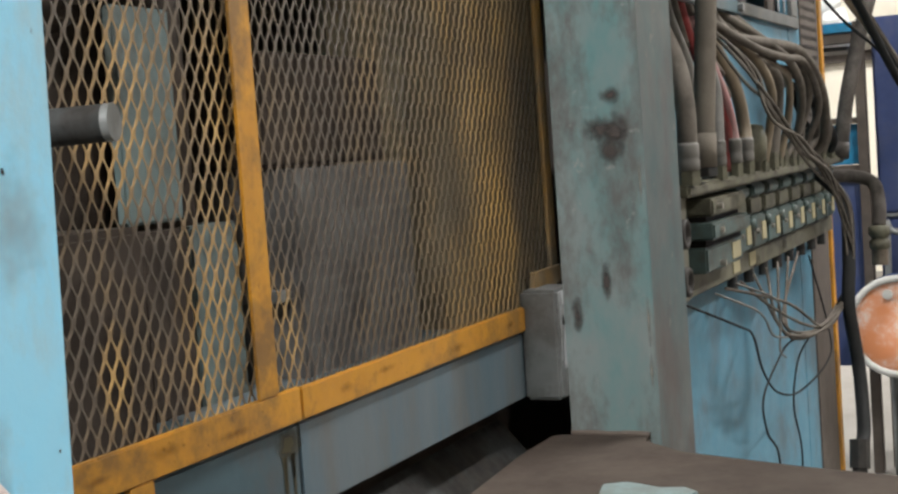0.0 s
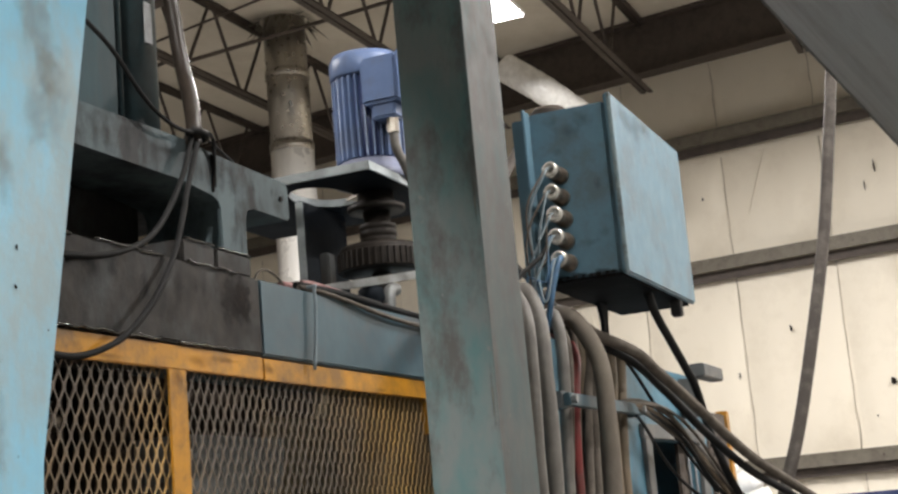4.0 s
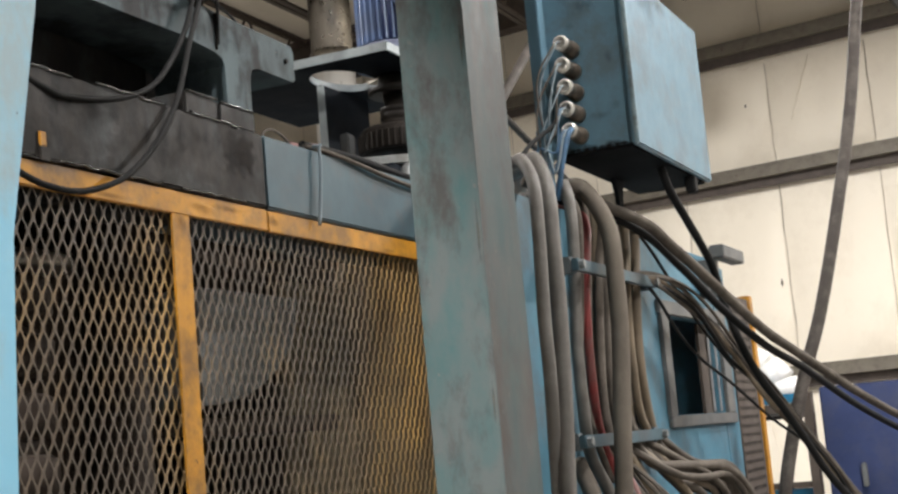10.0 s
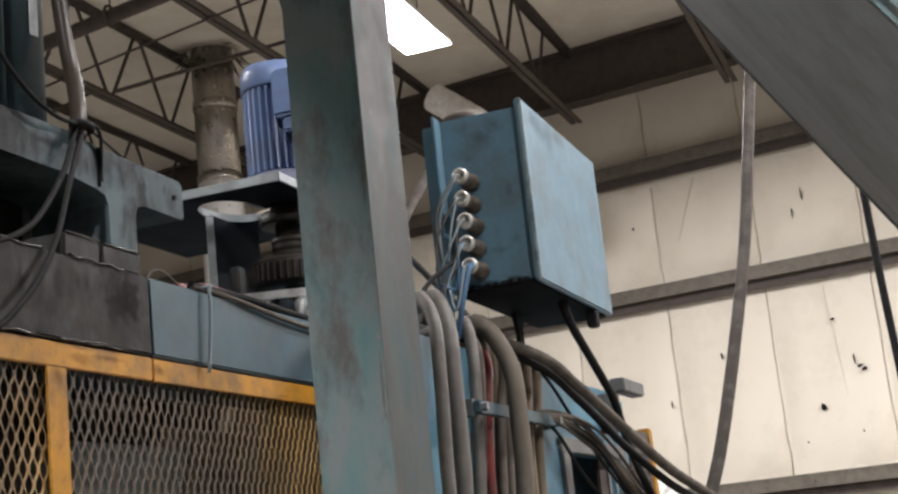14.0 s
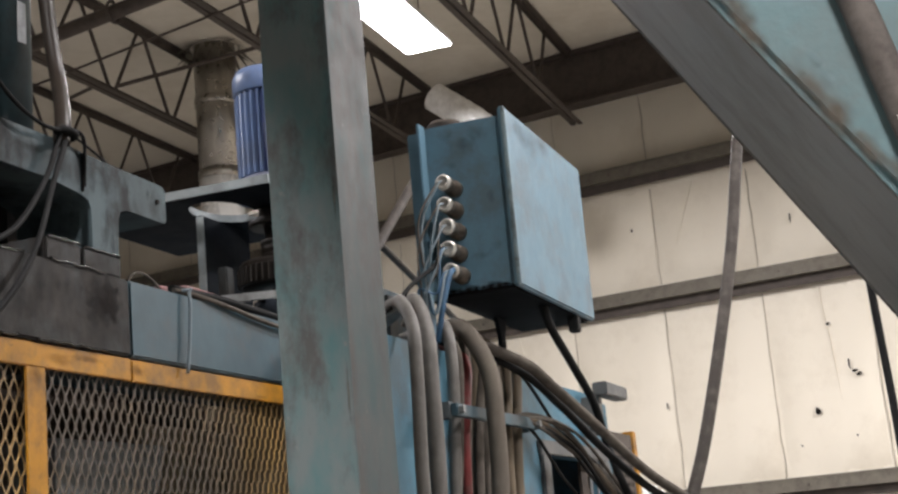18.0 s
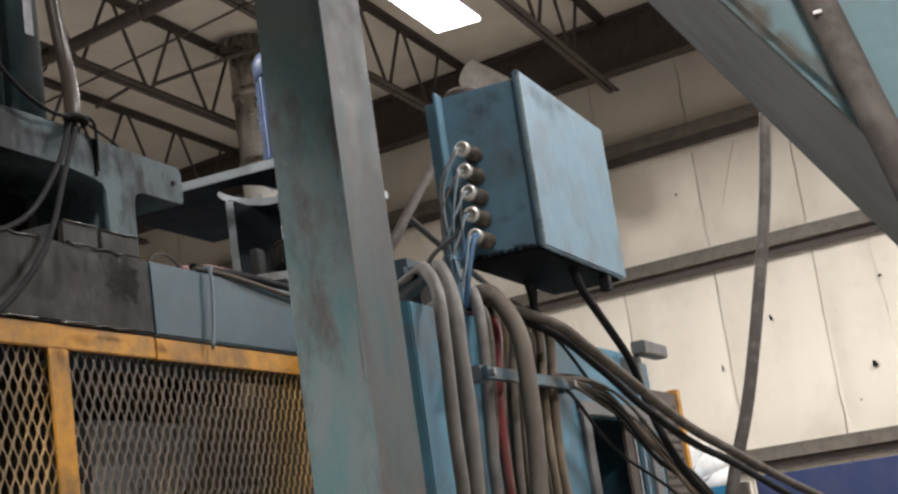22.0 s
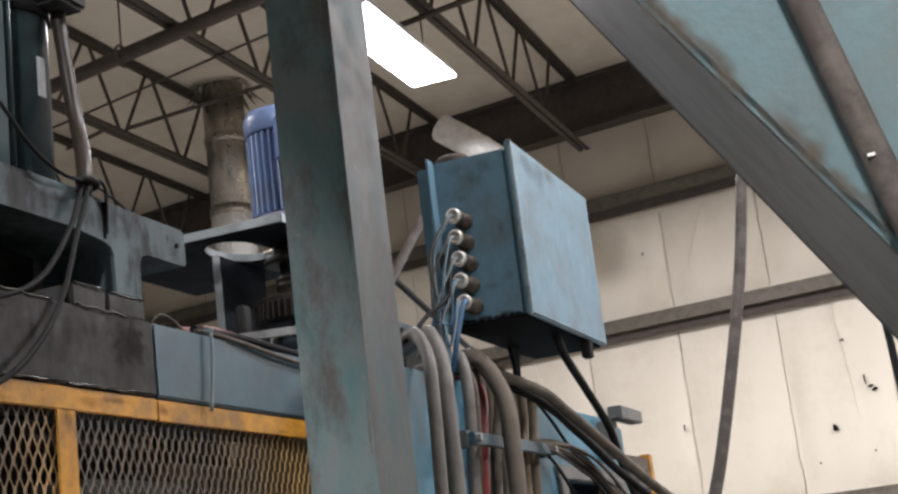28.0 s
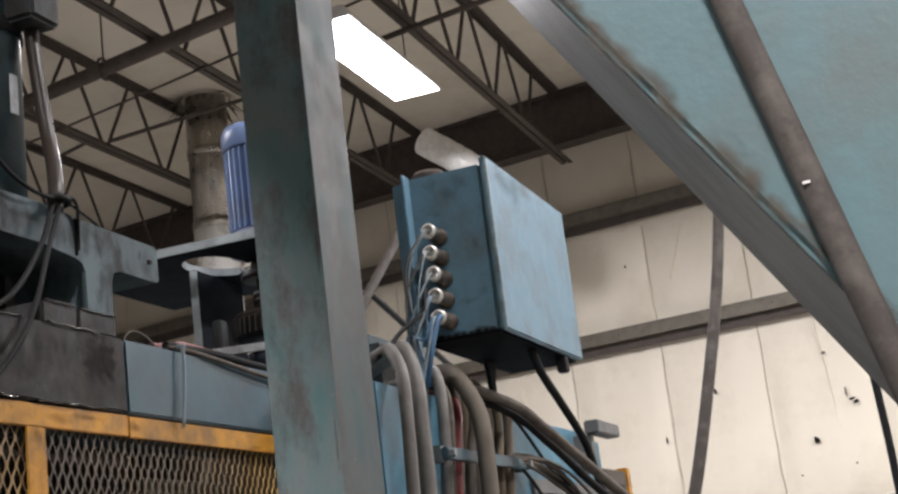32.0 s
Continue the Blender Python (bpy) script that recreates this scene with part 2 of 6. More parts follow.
FLUE = mat("bright_galvanised_flue", (0.86, 0.85, 0.82), 0.3, metal=0.3, col2=(0.7, 0.69, 0.66), scale=6, dirt=(0.5, 0.47, 0.43), dirt_scale=4, dirt_amount=0.35, streak=True)
DUCT = mat("stained_flue_sheet", (0.42, 0.4, 0.36), 0.3, metal=0.9, dirt_scale=3, dirt=(0.2, 0.16, 0.12), streak=True)
CABLE = mat("dusty_cable", (0.116, 0.101, 0.086), 0.7, spec=0.05, col2=(0.067, 0.057, 0.049), scale=24, amount=0.8, dirt=(0.17, 0.149, 0.125), dirt_amount=0.5)
THICK = mat("dusty_tan_grey_hose", (0.13, 0.112, 0.093), 0.7, spec=0.05, col2=(0.085, 0.072, 0.06), scale=16, amount=0.8, dirt=(0.17, 0.148, 0.12), dirt_amount=0.6)
BLACK = mat("black_rubber", (0.018, 0.018, 0.018), 0.55, spec=0.04, col2=(0.03, 0.03, 0.03), scale=20)
RED = mat("red_hose", (0.21, 0.032, 0.03), 0.55, dirt=(0.12, 0.075, 0.065), dirt_amount=0.6)
WALLM = mat("white_insulation_sheet", (0.8, 0.745, 0.635), 0.5, col2=(0.74, 0.685, 0.575), scale=0.8, dirt=(0.5, 0.43, 0.33), dirt_scale=0.5, dirt_amount=0.35, bump=0.3, bump_scale=2)
CEIL = mat("white_roof_insulation", (0.74, 0.7, 0.62), 0.6, col2=(0.66, 0.62, 0.54), scale=0.7, dirt=(0.45, 0.4, 0.32), dirt_scale=0.6, dirt_amount=0.4, bump=0.3, bump_scale=2)
HALLW = mat("dull_grey_wall_sheet", (0.3, 0.285, 0.26), 0.6, scale=2, dirt=(0.2, 0.18, 0.16), dirt_scale=1)
GREYFACE = mat("greyer_scratched_paint", (0.104, 0.111, 0.11), 0.5, spec=0.12, col2=(0.066, 0.104, 0.108), scale=17, amount=0.95, dirt=(0.082, 0.066, 0.06), dirt_scale=7, dirt_amount=0.8, streak=0.5, rough2=0.2, wear=(0.15, 0.15, 0.142), wear_scale=30, wear_at=0.63, bump=0.1, bump_scale=30)
GIRT = mat("brown_grey_girt_steel", (0.165, 0.15, 0.122), 0.55, metal=0.2, dirt=(0.08, 0.068, 0.058))
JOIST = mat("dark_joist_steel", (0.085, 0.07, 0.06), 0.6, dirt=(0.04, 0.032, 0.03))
FLOORM = mat("worn_concrete", (0.24, 0.225, 0.205), 0.7, col2=(0.18, 0.165, 0.15), scale=3, dirt=(0.15, 0.135, 0.12), dirt_scale=1.2)
TABLEM = mat("dust_caked_brown_plate", (0.056, 0.045, 0.038), 0.85, spec=0.03, col2=(0.036, 0.029, 0.025), scale=11, amount=0.9, dirt=(0.075, 0.063, 0.053), dirt_scale=5, bump=0.3, bump_scale=60)
RUST = mat("dusty_brown_steel", (0.085, 0.068, 0.056), 0.8, col2=(0.055, 0.046, 0.04), dirt=(0.12, 0.1, 0.085), dirt_scale=5)
NAVY = mat("navy_cabinet_paint", (0.05, 0.07, 0.17), 0.45, col2=(0.04, 0.055, 0.13), dirt=(0.08, 0.09, 0.15))
EDGEP = mat("pale_grey_edge_paint", (0.4, 0.44, 0.45), 0.5, col2=(0.3, 0.35, 0.37), scale=30, dirt=(0.16, 0.17, 0.17), dirt_amount=0.5)
DULLB = mat("dusty_lilac_paint", (0.26, 0.28, 0.38), 0.4, col2=(0.17, 0.2, 0.31), scale=18, dirt=(0.2, 0.19, 0.19))
MOTOR = mat("bright_blue_motor_paint", (0.15, 0.215, 0.385), 0.34, col2=(0.12, 0.175, 0.31), dirt=(0.14, 0.16, 0.21), dirt_amount=0.5)


# ---- builders ----
def box_bm(bm, x0, x1, y0, y1, z0, z1, bevel=0.0):
    r = bmesh.ops.create_cube(bm, size=1)
    vs = r["verts"]
    for v in vs:
        v.co = Vector(((x0 + x1) / 2 + v.co.x * (x1 - x0), (y0 + y1) / 2 + v.co.y * (y1 - y0), (z0 + z1) / 2 + v.co.z * (z1 - z0)))
    if bevel:
        es = list({e for v in vs for e in v.link_edges})
        bmesh.ops.bevel(bm, geom=es, offset=bevel, segments=2, affect="EDGES", clamp_overlap=True)
    return bm


def box(x0, x1, y0, y1, z0, z1, bevel=0.0):
    return box_bm(bmesh.new(), x0, x1, y0, y1, z0, z1, bevel)


def cyl_bm(bm, a, b, r, r2=None, seg=20, caps=True):
    a, b = Vector(a), Vector(b)
    d = b - a
    m = Matrix.Translation((a + b) / 2) @ d.to_track_quat("Z", "Y").to_matrix().to_4x4()
    bmesh.ops.create_cone(bm, cap_ends=caps, segments=seg, radius1=r, radius2=r if r2 is None else r2, depth=d.length, matrix=m)
    return bm


def cyl(a, b, r, r2=None, seg=20, caps=True):
    return cyl_bm(bmesh.new(), a, b, r, r2, seg, caps)


def prism(poly, axis, lo, hi, bevel=0.0):
    """A flat outline pushed along one axis; poly holds the two other coordinates."""
    bm = bmesh.new()

    def at(p, v):
        return {"x": (v, p[0], p[1]), "y": (p[0], v, p[1]), "z": (p[0], p[1], v)}[axis]
    a = [bm.verts.new(at(p, lo)) for p in poly]
    c = [bm.verts.new(at(p, hi)) for p in poly]
    bm.faces.new(a)
    bm.faces.new(c[::-1])
    for i in range(len(poly)):
        j = (i + 1) % len(poly)
        bm.faces.new((a[i], c[i], c[j], a[j]))
    bmesh.ops.recalc_face_normals(bm, faces=bm.faces)
    if bevel:
        bmesh.ops.bevel(bm, geom=list(bm.edges), offset=bevel, segments=2, affect="EDGES", clamp_overlap=True)
    return bm


def smooth_points(pts, n=8):
    """Catmull-Rom through the points."""
    p = [Vector(q) for q in pts]
    p = [p[0] * 2 - p[1]] + p + [p[-1] * 2 - p[-2]]
    out = []
    for i in range(1, len(p) - 2):
        for k in range(n):
            t = k / n
            a, b, c, d = p[i - 1], p[i], p[i + 1], p[i + 2]
            out.append(0.5 * (2 * b + (c - a) * t + (2 * a - 5 * b + 4 * c - d) * t * t + (3 * b - a - 3 * c + d) * t ** 3))
    out.append(p[-2])
    return out


def tube_bm(bm, pts, r, seg=8, n=8, ribs=0.0):
    path = smooth_points(pts, n) if n else [Vector(q) for q in pts]
    rings, up = [], None
    for i, c in enumerate(path):
        t = (path[min(i + 1, len(path) - 1)] - path[max(i - 1, 0)]).normalized()
        if up is None:
            up = t.orthogonal().normalized()
        up = (up - t * up.dot(t)).normalized()
        side = t.cross(up)
        rr = r * (1 + (ribs if i % 2 else -ribs))
        rings.append([bm.verts.new(c + (up * math.cos(6.2832 * k / seg) + side * math.sin(6.2832 * k / seg)) * rr) for k in range(seg)])
    for a, b in zip(rings, rings[1:]):
        for k in range(seg):
            f = bm.faces.new((a[k], a[(k + 1) % seg], b[(k + 1) % seg], b[k]))
            f.smooth = True
    bm.faces.new(rings[0][::-1])
    bm.faces.new(rings[-1])
    return bm


def tube(pts, r, seg=8, n=8, ribs=0.0):
    return tube_bm(bmesh.new(), pts, r, seg, n, ribs)


def mesh_of(name, bm, material, smooth=False):
    me = bpy.data.meshes.new(name)
    if smooth:
        for f in bm.faces:
            f.smooth = len(f.verts) == 4
    bm.normal_update()
    bm.to_mesh(me)
    bm.free()
    me.materials.append(material)
    return me


def part(name, bm, material, parent, label="", smooth=False, kind=""):
    ob = new(name, mesh_of(name, bm, material, smooth))
    ob.parent = parent
    return tagged(ob, label, kind=kind)


def thing(name, label, category, group="", bm=None, material=None, kind="", smooth=False, at=None):
    ob = new(name, mesh_of(name, bm, material, smooth) if bm else None)
    if at is not None:
        ob.location = at
    return tagged(ob, label, category, group, kind)


def base(name, label, category, x, y, z, group=""):
    """An Empty at the base of a thing; its parts are given in world places."""
    ob = new(name)
    ob.empty_display_size = 0.1
    return tagged(ob, label, category, group)


def mesh_wear(m, spots, wiped=()):
    """Grime over the yellow mesh, thinner in the bands where it has been wiped (object x)."""
    nt = m.node_tree
    b = nt.nodes["Principled BSDF"]
    old = b.inputs["Base Color"].links[0].from_socket
    tc = nt.nodes.new("ShaderNodeTexCoord")
    sep = nt.nodes.new("ShaderNodeSeparateXYZ")
    nt.links.new(tc.outputs["Object"], sep.inputs[0])
    ramp = nt.nodes.new("ShaderNodeValToRGB")
    mr = nt.nodes.new("ShaderNodeMapRange")
    mr.inputs["From Min"].default_value, mr.inputs["From Max"].default_value = 1.4, 3.2
    nt.links.new(sep.outputs["X"], mr.inputs["Value"])
    nt.links.new(mr.outputs["Result"], ramp.inputs[0])
    els = ramp.color_ramp.elements
    els[0].position, els[0].color = 0.0, (spots[0][1],) * 3 + (1,)
    els[1].position, els[1].color = 1.0, (spots[-1][1],) * 3 + (1,)
    for x, v in spots[1:-1]:
        e = els.new((x - 1.4) / 1.8)
        e.color = (v, v, v, 1)
    n = nt.nodes.new("ShaderNodeTexNoise")
    n.inputs["Scale"].default_value, n.inputs["Detail"].default_value = 5.0, 5
    nt.links.new(tc.outputs["Object"], n.inputs["Vector"])
    add = nt.nodes.new("ShaderNodeMath")
    add.operation = "MULTIPLY_ADD"
    nt.links.new(n.outputs["Fac"], add.inputs[0])
    add.inputs[1].default_value = 1.3
    add2 = nt.nodes.new("ShaderNodeMath")
    add2.operation = "SUBTRACT"
    grime = ramp.outputs["Color"]
    for cx, cz, rx, rz in wiped:
        mv = nt.nodes.new("ShaderNodeMapping")
        mv.inputs["Location"].default_value = (-cx / rx, 0, -cz / rz)
        mv.inputs["Scale"].default_value = (1 / rx, 0, 1 / rz)
        nt.links.new(tc.outputs["Object"], mv.inputs[0])
        ln = nt.nodes.new("ShaderNodeVectorMath")
        ln.operation = "LENGTH"
        nt.links.new(mv.outputs[0], ln.inputs[0])
        fade = nt.nodes.new("ShaderNodeMapRange")
        fade.inputs["From Min"].default_value, fade.inputs["From Max"].default_value = 0.4, 1.2
        fade.inputs["To Min"].default_value, fade.inputs["To Max"].default_value = 0.75, 0.0
        nt.links.new(ln.outputs["Value"], fade.inputs["Value"])
        less = nt.nodes.new("ShaderNodeMath")
        less.operation = "SUBTRACT"
        nt.links.new(grime, less.inputs[0])
        nt.links.new(fade.outputs["Result"], less.inputs[1])
        grime = less.outputs[0]
    nt.links.new(grime, add2.inputs[0])
    add2.inputs[1].default_value = 0.65
    nt.links.new(add2.outputs[0], add.inputs[2])
    add.use_clamp = True
    x = nt.nodes.new("ShaderNodeMix")
    x.data_type = "RGBA"
    nt.links.new(add.outputs[0], x.inputs[0])
    nt.links.new(old, x.inputs[6])
    x.inputs[7].default_value = (0.094, 0.075, 0.058, 1)
    nt.links.new(x.outputs[2], b.inputs["Base Color"])


def lathe(profile, at, axis="z", seg=28):
    """A turned body: profile holds (radius, height)."""
    bm = bmesh.new()
    rings = []
    for r, h in profile:
        ring = []
        for k in range(seg):
            a = 2 * math.pi * k / seg
            c, s_ = r * math.cos(a), r * math.sin(a)
            p = {"z": (c, s_, h), "x": (h, c, s_), "y": (c, h, s_)}[axis]
            ring.append(bm.verts.new(Vector(at) + Vector(p)))
        rings.append(ring)
    for a, b in zip(rings, rings[1:]):
        for k in range(seg):
            bm.faces.new((a[k], a[(k + 1) % seg], b[(k + 1) % seg], b[k])).smooth = True
    bm.faces.new(rings[0][::-1])
    bm.faces.new(rings[-1])
    bmesh.ops.recalc_face_normals(bm, faces=bm.faces)
    return bm


def stain(name, col, rough=0.5, soft=0.5, spec=0.1, peak=0.92):
    """A stain that thins out raggedly towards its rim."""
    m = mat(name, col, rough, spec=spec, scale=40, bump=0.1)
    nt = m.node_tree
    b = nt.nodes["Principled BSDF"]
    tc = nt.nodes.new("ShaderNodeTexCoord")
    ln = nt.nodes.new("ShaderNodeVectorMath")
    ln.operation = "LENGTH"
    nt.links.new(tc.outputs["UV"], ln.inputs[0])
    n = nt.nodes.new("ShaderNodeTexNoise")
    n.inputs["Scale"].default_value, n.inputs["Detail"].default_value = 70.0, 5
    nt.links.new(tc.outputs["Object"], n.inputs["Vector"])
    add = nt.nodes.new("ShaderNodeMath")
    add.operation = "MULTIPLY_ADD"
    nt.links.new(n.outputs["Fac"], add.inputs[0])
    add.inputs[1].default_value = 1.1
    nt.links.new(ln.outputs["Value"], add.inputs[2])
    r = nt.nodes.new("ShaderNodeMapRange")
    r.inputs["From Min"].default_value, r.inputs["From Max"].default_value = 1.42 - soft, 1.42
    r.inputs["To Min"].default_value, r.inputs["To Max"].default_value = peak, 0.0
    nt.links.new(add.outputs[0], r.inputs["Value"])
    nt.links.new(r.outputs["Result"], b.inputs["Alpha"])
    return m


def patch(centre, u, v, ru, rv, seed, thick=0.0008, drips=0):
    """A thin irregular stain lying on a surface spanned by u and v, with optional runs down v."""
    rng = random.Random(seed)
    c, u, v = Vector(centre), Vector(u).normalized(), Vector(v).normalized()
    n = u.cross(v).normalized()
    bm = bmesh.new()
    k = 26
    ph = [rng.uniform(0, 6.28) for _ in range(3)]
    ring = []
    for i in range(k):
        a = 6.2832 * i / k
        r = 1 + 0.22 * math.sin(2 * a + ph[0]) + 0.16 * math.sin(3 * a + ph[1]) + 0.12 * math.sin(7 * a + ph[2]) + rng.uniform(-0.06, 0.06)
        r = max(r * 1.25, 1.15)
        ring.append(bm.verts.new(c + u * ru * r * math.cos(a) + v * rv * r * math.sin(a) + n * thick))
    f0 = bm.faces.new(ring)
    uv = bm.loops.layers.uv.new("UVMap")
    for lp in f0.loops:
        d = lp.vert.co - c
        lp[uv].uv = (d.dot(u) / ru, d.dot(v) / rv)
    for i in range(drips):
        x0 = rng.uniform(-0.6, 0.6) * ru
        ln = rng.uniform(0.8, 2.4) * rv
        w = rng.uniform(0.05, 0.11) * ru
        top = c + u * x0 - v * rv * 0.5 + n * thick * 1.3
        q = [top - u * w, top + u * w, top + u * w * 0.6 - v * ln, top - u * w * 0.6 - v * ln]
        bm.faces.new([bm.verts.new(p) for p in q])
    return bm


OLIVES = stain("olive_oil_stain", (0.05, 0.043, 0.02), 0.4, 0.6, 0.2, 0.9)
OILS = stain("soft_oil_stain", (0.018, 0.014, 0.012), 0.5, 0.8, 0.05, 0.85)
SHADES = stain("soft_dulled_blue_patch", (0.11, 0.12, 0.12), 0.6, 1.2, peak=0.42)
CHIPS = stain("lost_paint_patch", (0.055, 0.048, 0.045), 0.6, 0.7)
RAILS = stain("brown_grease_stain", (0.17, 0.085, 0.03), 0.55, 1.1, 0.05, 0.55)
RUNS = stain("thin_oil_run", (0.018, 0.017, 0.017), 0.5, 1.0, 0.1, 0.55)
RUBS = stain("rubbed_pale_spot", (0.2, 0.195, 0.17), 0.5, 0.8, peak=0.75)
DUSTS = stain("tan_dust_smear", (0.3, 0.33, 0.32), 0.7, 1.2, 0.02, 0.55)

# ---- the hall ----
thing("floor", "worn grey concrete shop floor with dusty stains", "floor", bm=box(-6, 17.4, -9.4, 13, -0.2, 0), material=FLOORM, kind="structure")
thing("ceiling", "white vinyl-faced roof insulation between dark joists", "ceiling", bm=box(-6, 17.4, -9.4, 13, 7.0, 7.2), material=CEIL, kind="structure")
WX = 14.56
# the far wall runs at a slant to the press and the joists
SLANT = Matrix.Translation((WX, 2, 0)) @ Matrix.Rotation(radians(-10.5), 4, "Z") @ Matrix.Translation((-WX, -2, 0))
wall_east = thing("wall_east", "cream white insulated hall wall with sagging sheet facing", "wall", bm=box(WX + 0.03, WX + 0.25, -9.2, 13.2, 0, 7.0), material=WALLM, kind="structure")
wall_east.matrix_world = SLANT
# Three walls out of view, grey to hold back bounced light.
thing("wall_west", "unseen dull grey hall wall behind the camera", "wall", bm=box(-6.2, -6, -9, 13, 0, 7.0), material=HALLW, kind="structure")
thing("wall_north", "unseen dull grey hall wall", "wall", bm=box(-6, 17.4, 13, 13.2, 0, 7.0), material=HALLW, kind="structure")
thing("wall_south", "unseen dull grey hall wall", "wall", bm=box(-6, 15.2, -9.2, -9, 0, 7.0), material=HALLW, kind="structure")

GIRTS = (5.76, 4.395, 2.285)


def girt(z):
    # a cold-formed channel on clips; the dark angle below paints in its shade
    a, t = 0.17, 0.012
    poly = [(WX + 0.03, z), (WX - a, z), (WX - a, z - 0.13), (WX - 0.06, z - 0.13), (WX - 0.06, z - 0.13 + t), (WX - a + t, z - 0.13 + t), (WX - a + t, z - t), (WX + 0.03, z - t)]
    ob = base("wall_girt", "brown-grey steel girt running along the wall", "girt", WX, 0, z, "wall girts")
    ob.matrix_world = SLANT
    part("section", prism(poly, "y", -9, 13), GIRT, ob)
    part("lip", box(WX - a - 0.006, WX - a + 0.002, -9, 13, z - 0.022, z + 0.004), GIRT, ob)
    part("shade_angle", box(WX - 0.075, WX - 0.061, -9, 13, z - 0.225, z - 0.119), JOIST, ob, "dark lower angle with the shade painted in")
    for k in range(10):
        y = -5.2 + 1.7 * k
        part("bolt", cyl((WX - a - 0.008, y, z - 0.07), (WX - a + 0.002, y, z - 0.07), 0.012, seg=6), JOIST, ob)


for gz in GIRTS:
    girt(gz)


def joist(y, node):
    """An open-web joist that ends at the slanting girder; node: where one web meets the lower chord."""
    ob = base("bar_joist", "dark open-web steel roof joist with zigzag bars", "roof joist", 0, y, 6.2, "roof joists")
    end = 13.98 + 0.185 * (y - 2)
    for z, flange in ((6.2, 6.2), (6.93, 6.98)):
        for s in (-1, 1):
            bm = box(-6, end, y + s * 0.016 - 0.004, y + s * 0.016 + 0.004, z, z + 0.06)
            box_bm(bm, -6, end, y + min(s * 0.02, s * 0.065), y + max(s * 0.02, s * 0.065), flange, flange + 0.008)
            part("chord_angle", bm, JOIST, ob)
    x = node - 1.02 * math.floor((node - 4.0) / 1.02)
    while x < end - 0.5:
        part("web_bar", cyl((x - 0.03, y, 6.22), (x - 0.47, y, 6.96), 0.017, seg=6), JOIST, ob)
        part("web_bar", cyl((x + 0.03, y, 6.22), (x + 0.47, y, 6.96), 0.017, seg=6), JOIST, ob)
        x += 1.02
    return ob


for jy, node in ((3.5, 10.79), (5.22, 9.19), (6.9, 10.65), (8.65, 12.3), (10.35, 11.0), (1.8, 10.4), (0.1, 10.0), (-1.6, 10.3), (-3.3, 10.5)):
    joist(jy, node)

ob = base("eave_girder", "dark brown steel girder under the roof edge", "girder", 14, 0, 6.3)
ob.matrix_world = SLANT
part("web", box(13.98, 14.0, -9, 13, 6.425, 6.96), JOIST, ob)
part("flange", box(13.88, 14.1, -9, 13, 6.4, 6.424), JOIST, ob)
part("flange", box(13.88, 14.1, -9, 13, 6.961, 6.995), JOIST, ob)

thing("sprinkler_pipe", "dark sprinkler pipe slung under the joists", "pipe", bm=cyl((9.84, 9.7, 6.13), (8.09, 2.3, 6.13), 0.058, seg=14), material=JOIST, smooth=True)
for px, py in ((9.2, 6.98), (8.91, 5.75)):
    thing("pipe_hanger", "thin steel rod hanger with a ring clamp", "hanger", "pipe hangers",
          tube_bm(cyl((px, py, 6.2), (px, py, 7.0), 0.008, seg=6), [(px + 0.085 * math.sin(0.7 * k), py, 6.135 + 0.085 * math.cos(0.7 * k)) for k in range(10)], 0.012, 6, 2), JOIST)
thing("bridging_rod", "thin steel bridging rod crossing the joists", "rod", "bridging", cyl((10.75, 9.86, 6.19), (9.0, 3.42, 6.19), 0.012, seg=6), JOIST)
thing("branch_pipe", "thin dark branch pipe under the joists", "pipe", bm=cyl((9.78, 4.1, 6.13), (9.2, 1.5, 6.13), 0.024, seg=10), material=JOIST)
thing("bridging_angle", "steel bridging angle slanting between two joists", "rod", "bridging", cyl((10.62, 6.83, 6.25), (12.0, 5.22, 6.95), 0.02, seg=6), JOIST)
thing("bridging_angle", "steel bridging angle slanting between two joists", "rod", "bridging", cyl((10.5, 6.97, 6.25), (12.3, 8.65, 6.9), 0.02, seg=6), JOIST)

# ---- high-bay lamps ----
LAMPE = bpy.data.materials.new("lamp_diffuser")
LAMPE.use_nodes = True
_e = LAMPE.node_tree.nodes["Principled BSDF"]
_e.inputs["Emission Color"].default_value = (1, 0.96, 0.98, 1)
_e.inputs["Emission Strength"].default_value = 16.0
WHITE = mat("white_enamel", (0.7, 0.7, 0.68), 0.4)


def high_bay(x, y, z=5.85, ln=1.8, w=0.42):
    ob = base("high_bay_lamp", "white fluorescent high-bay lamp, lit, hung under the roof", "ceiling lamp", x, y, z, "high-bay lamps")
    part("housing", prism([(y - w / 2, z), (y + w / 2, z), (y + w / 2 - 0.05, z + 0.09), (y - w / 2 + 0.05, z + 0.09)], "x", x - ln / 2, x + ln / 2), WHITE, ob)
    part("diffuser", box(x - ln / 2 + 0.02, x + ln / 2 - 0.02, y - w / 2 + 0.02, y + w / 2 - 0.02, z - 0.012, z - 0.002), LAMPE, ob, "glowing white diffuser")
    for s in (-1, 1):
        part("hanger", cyl((x + s * ln * 0.4, y, z + 0.08), (x + s * ln * 0.4, y, 7.0), 0.006, seg=6), JOIST, ob)
    return ob


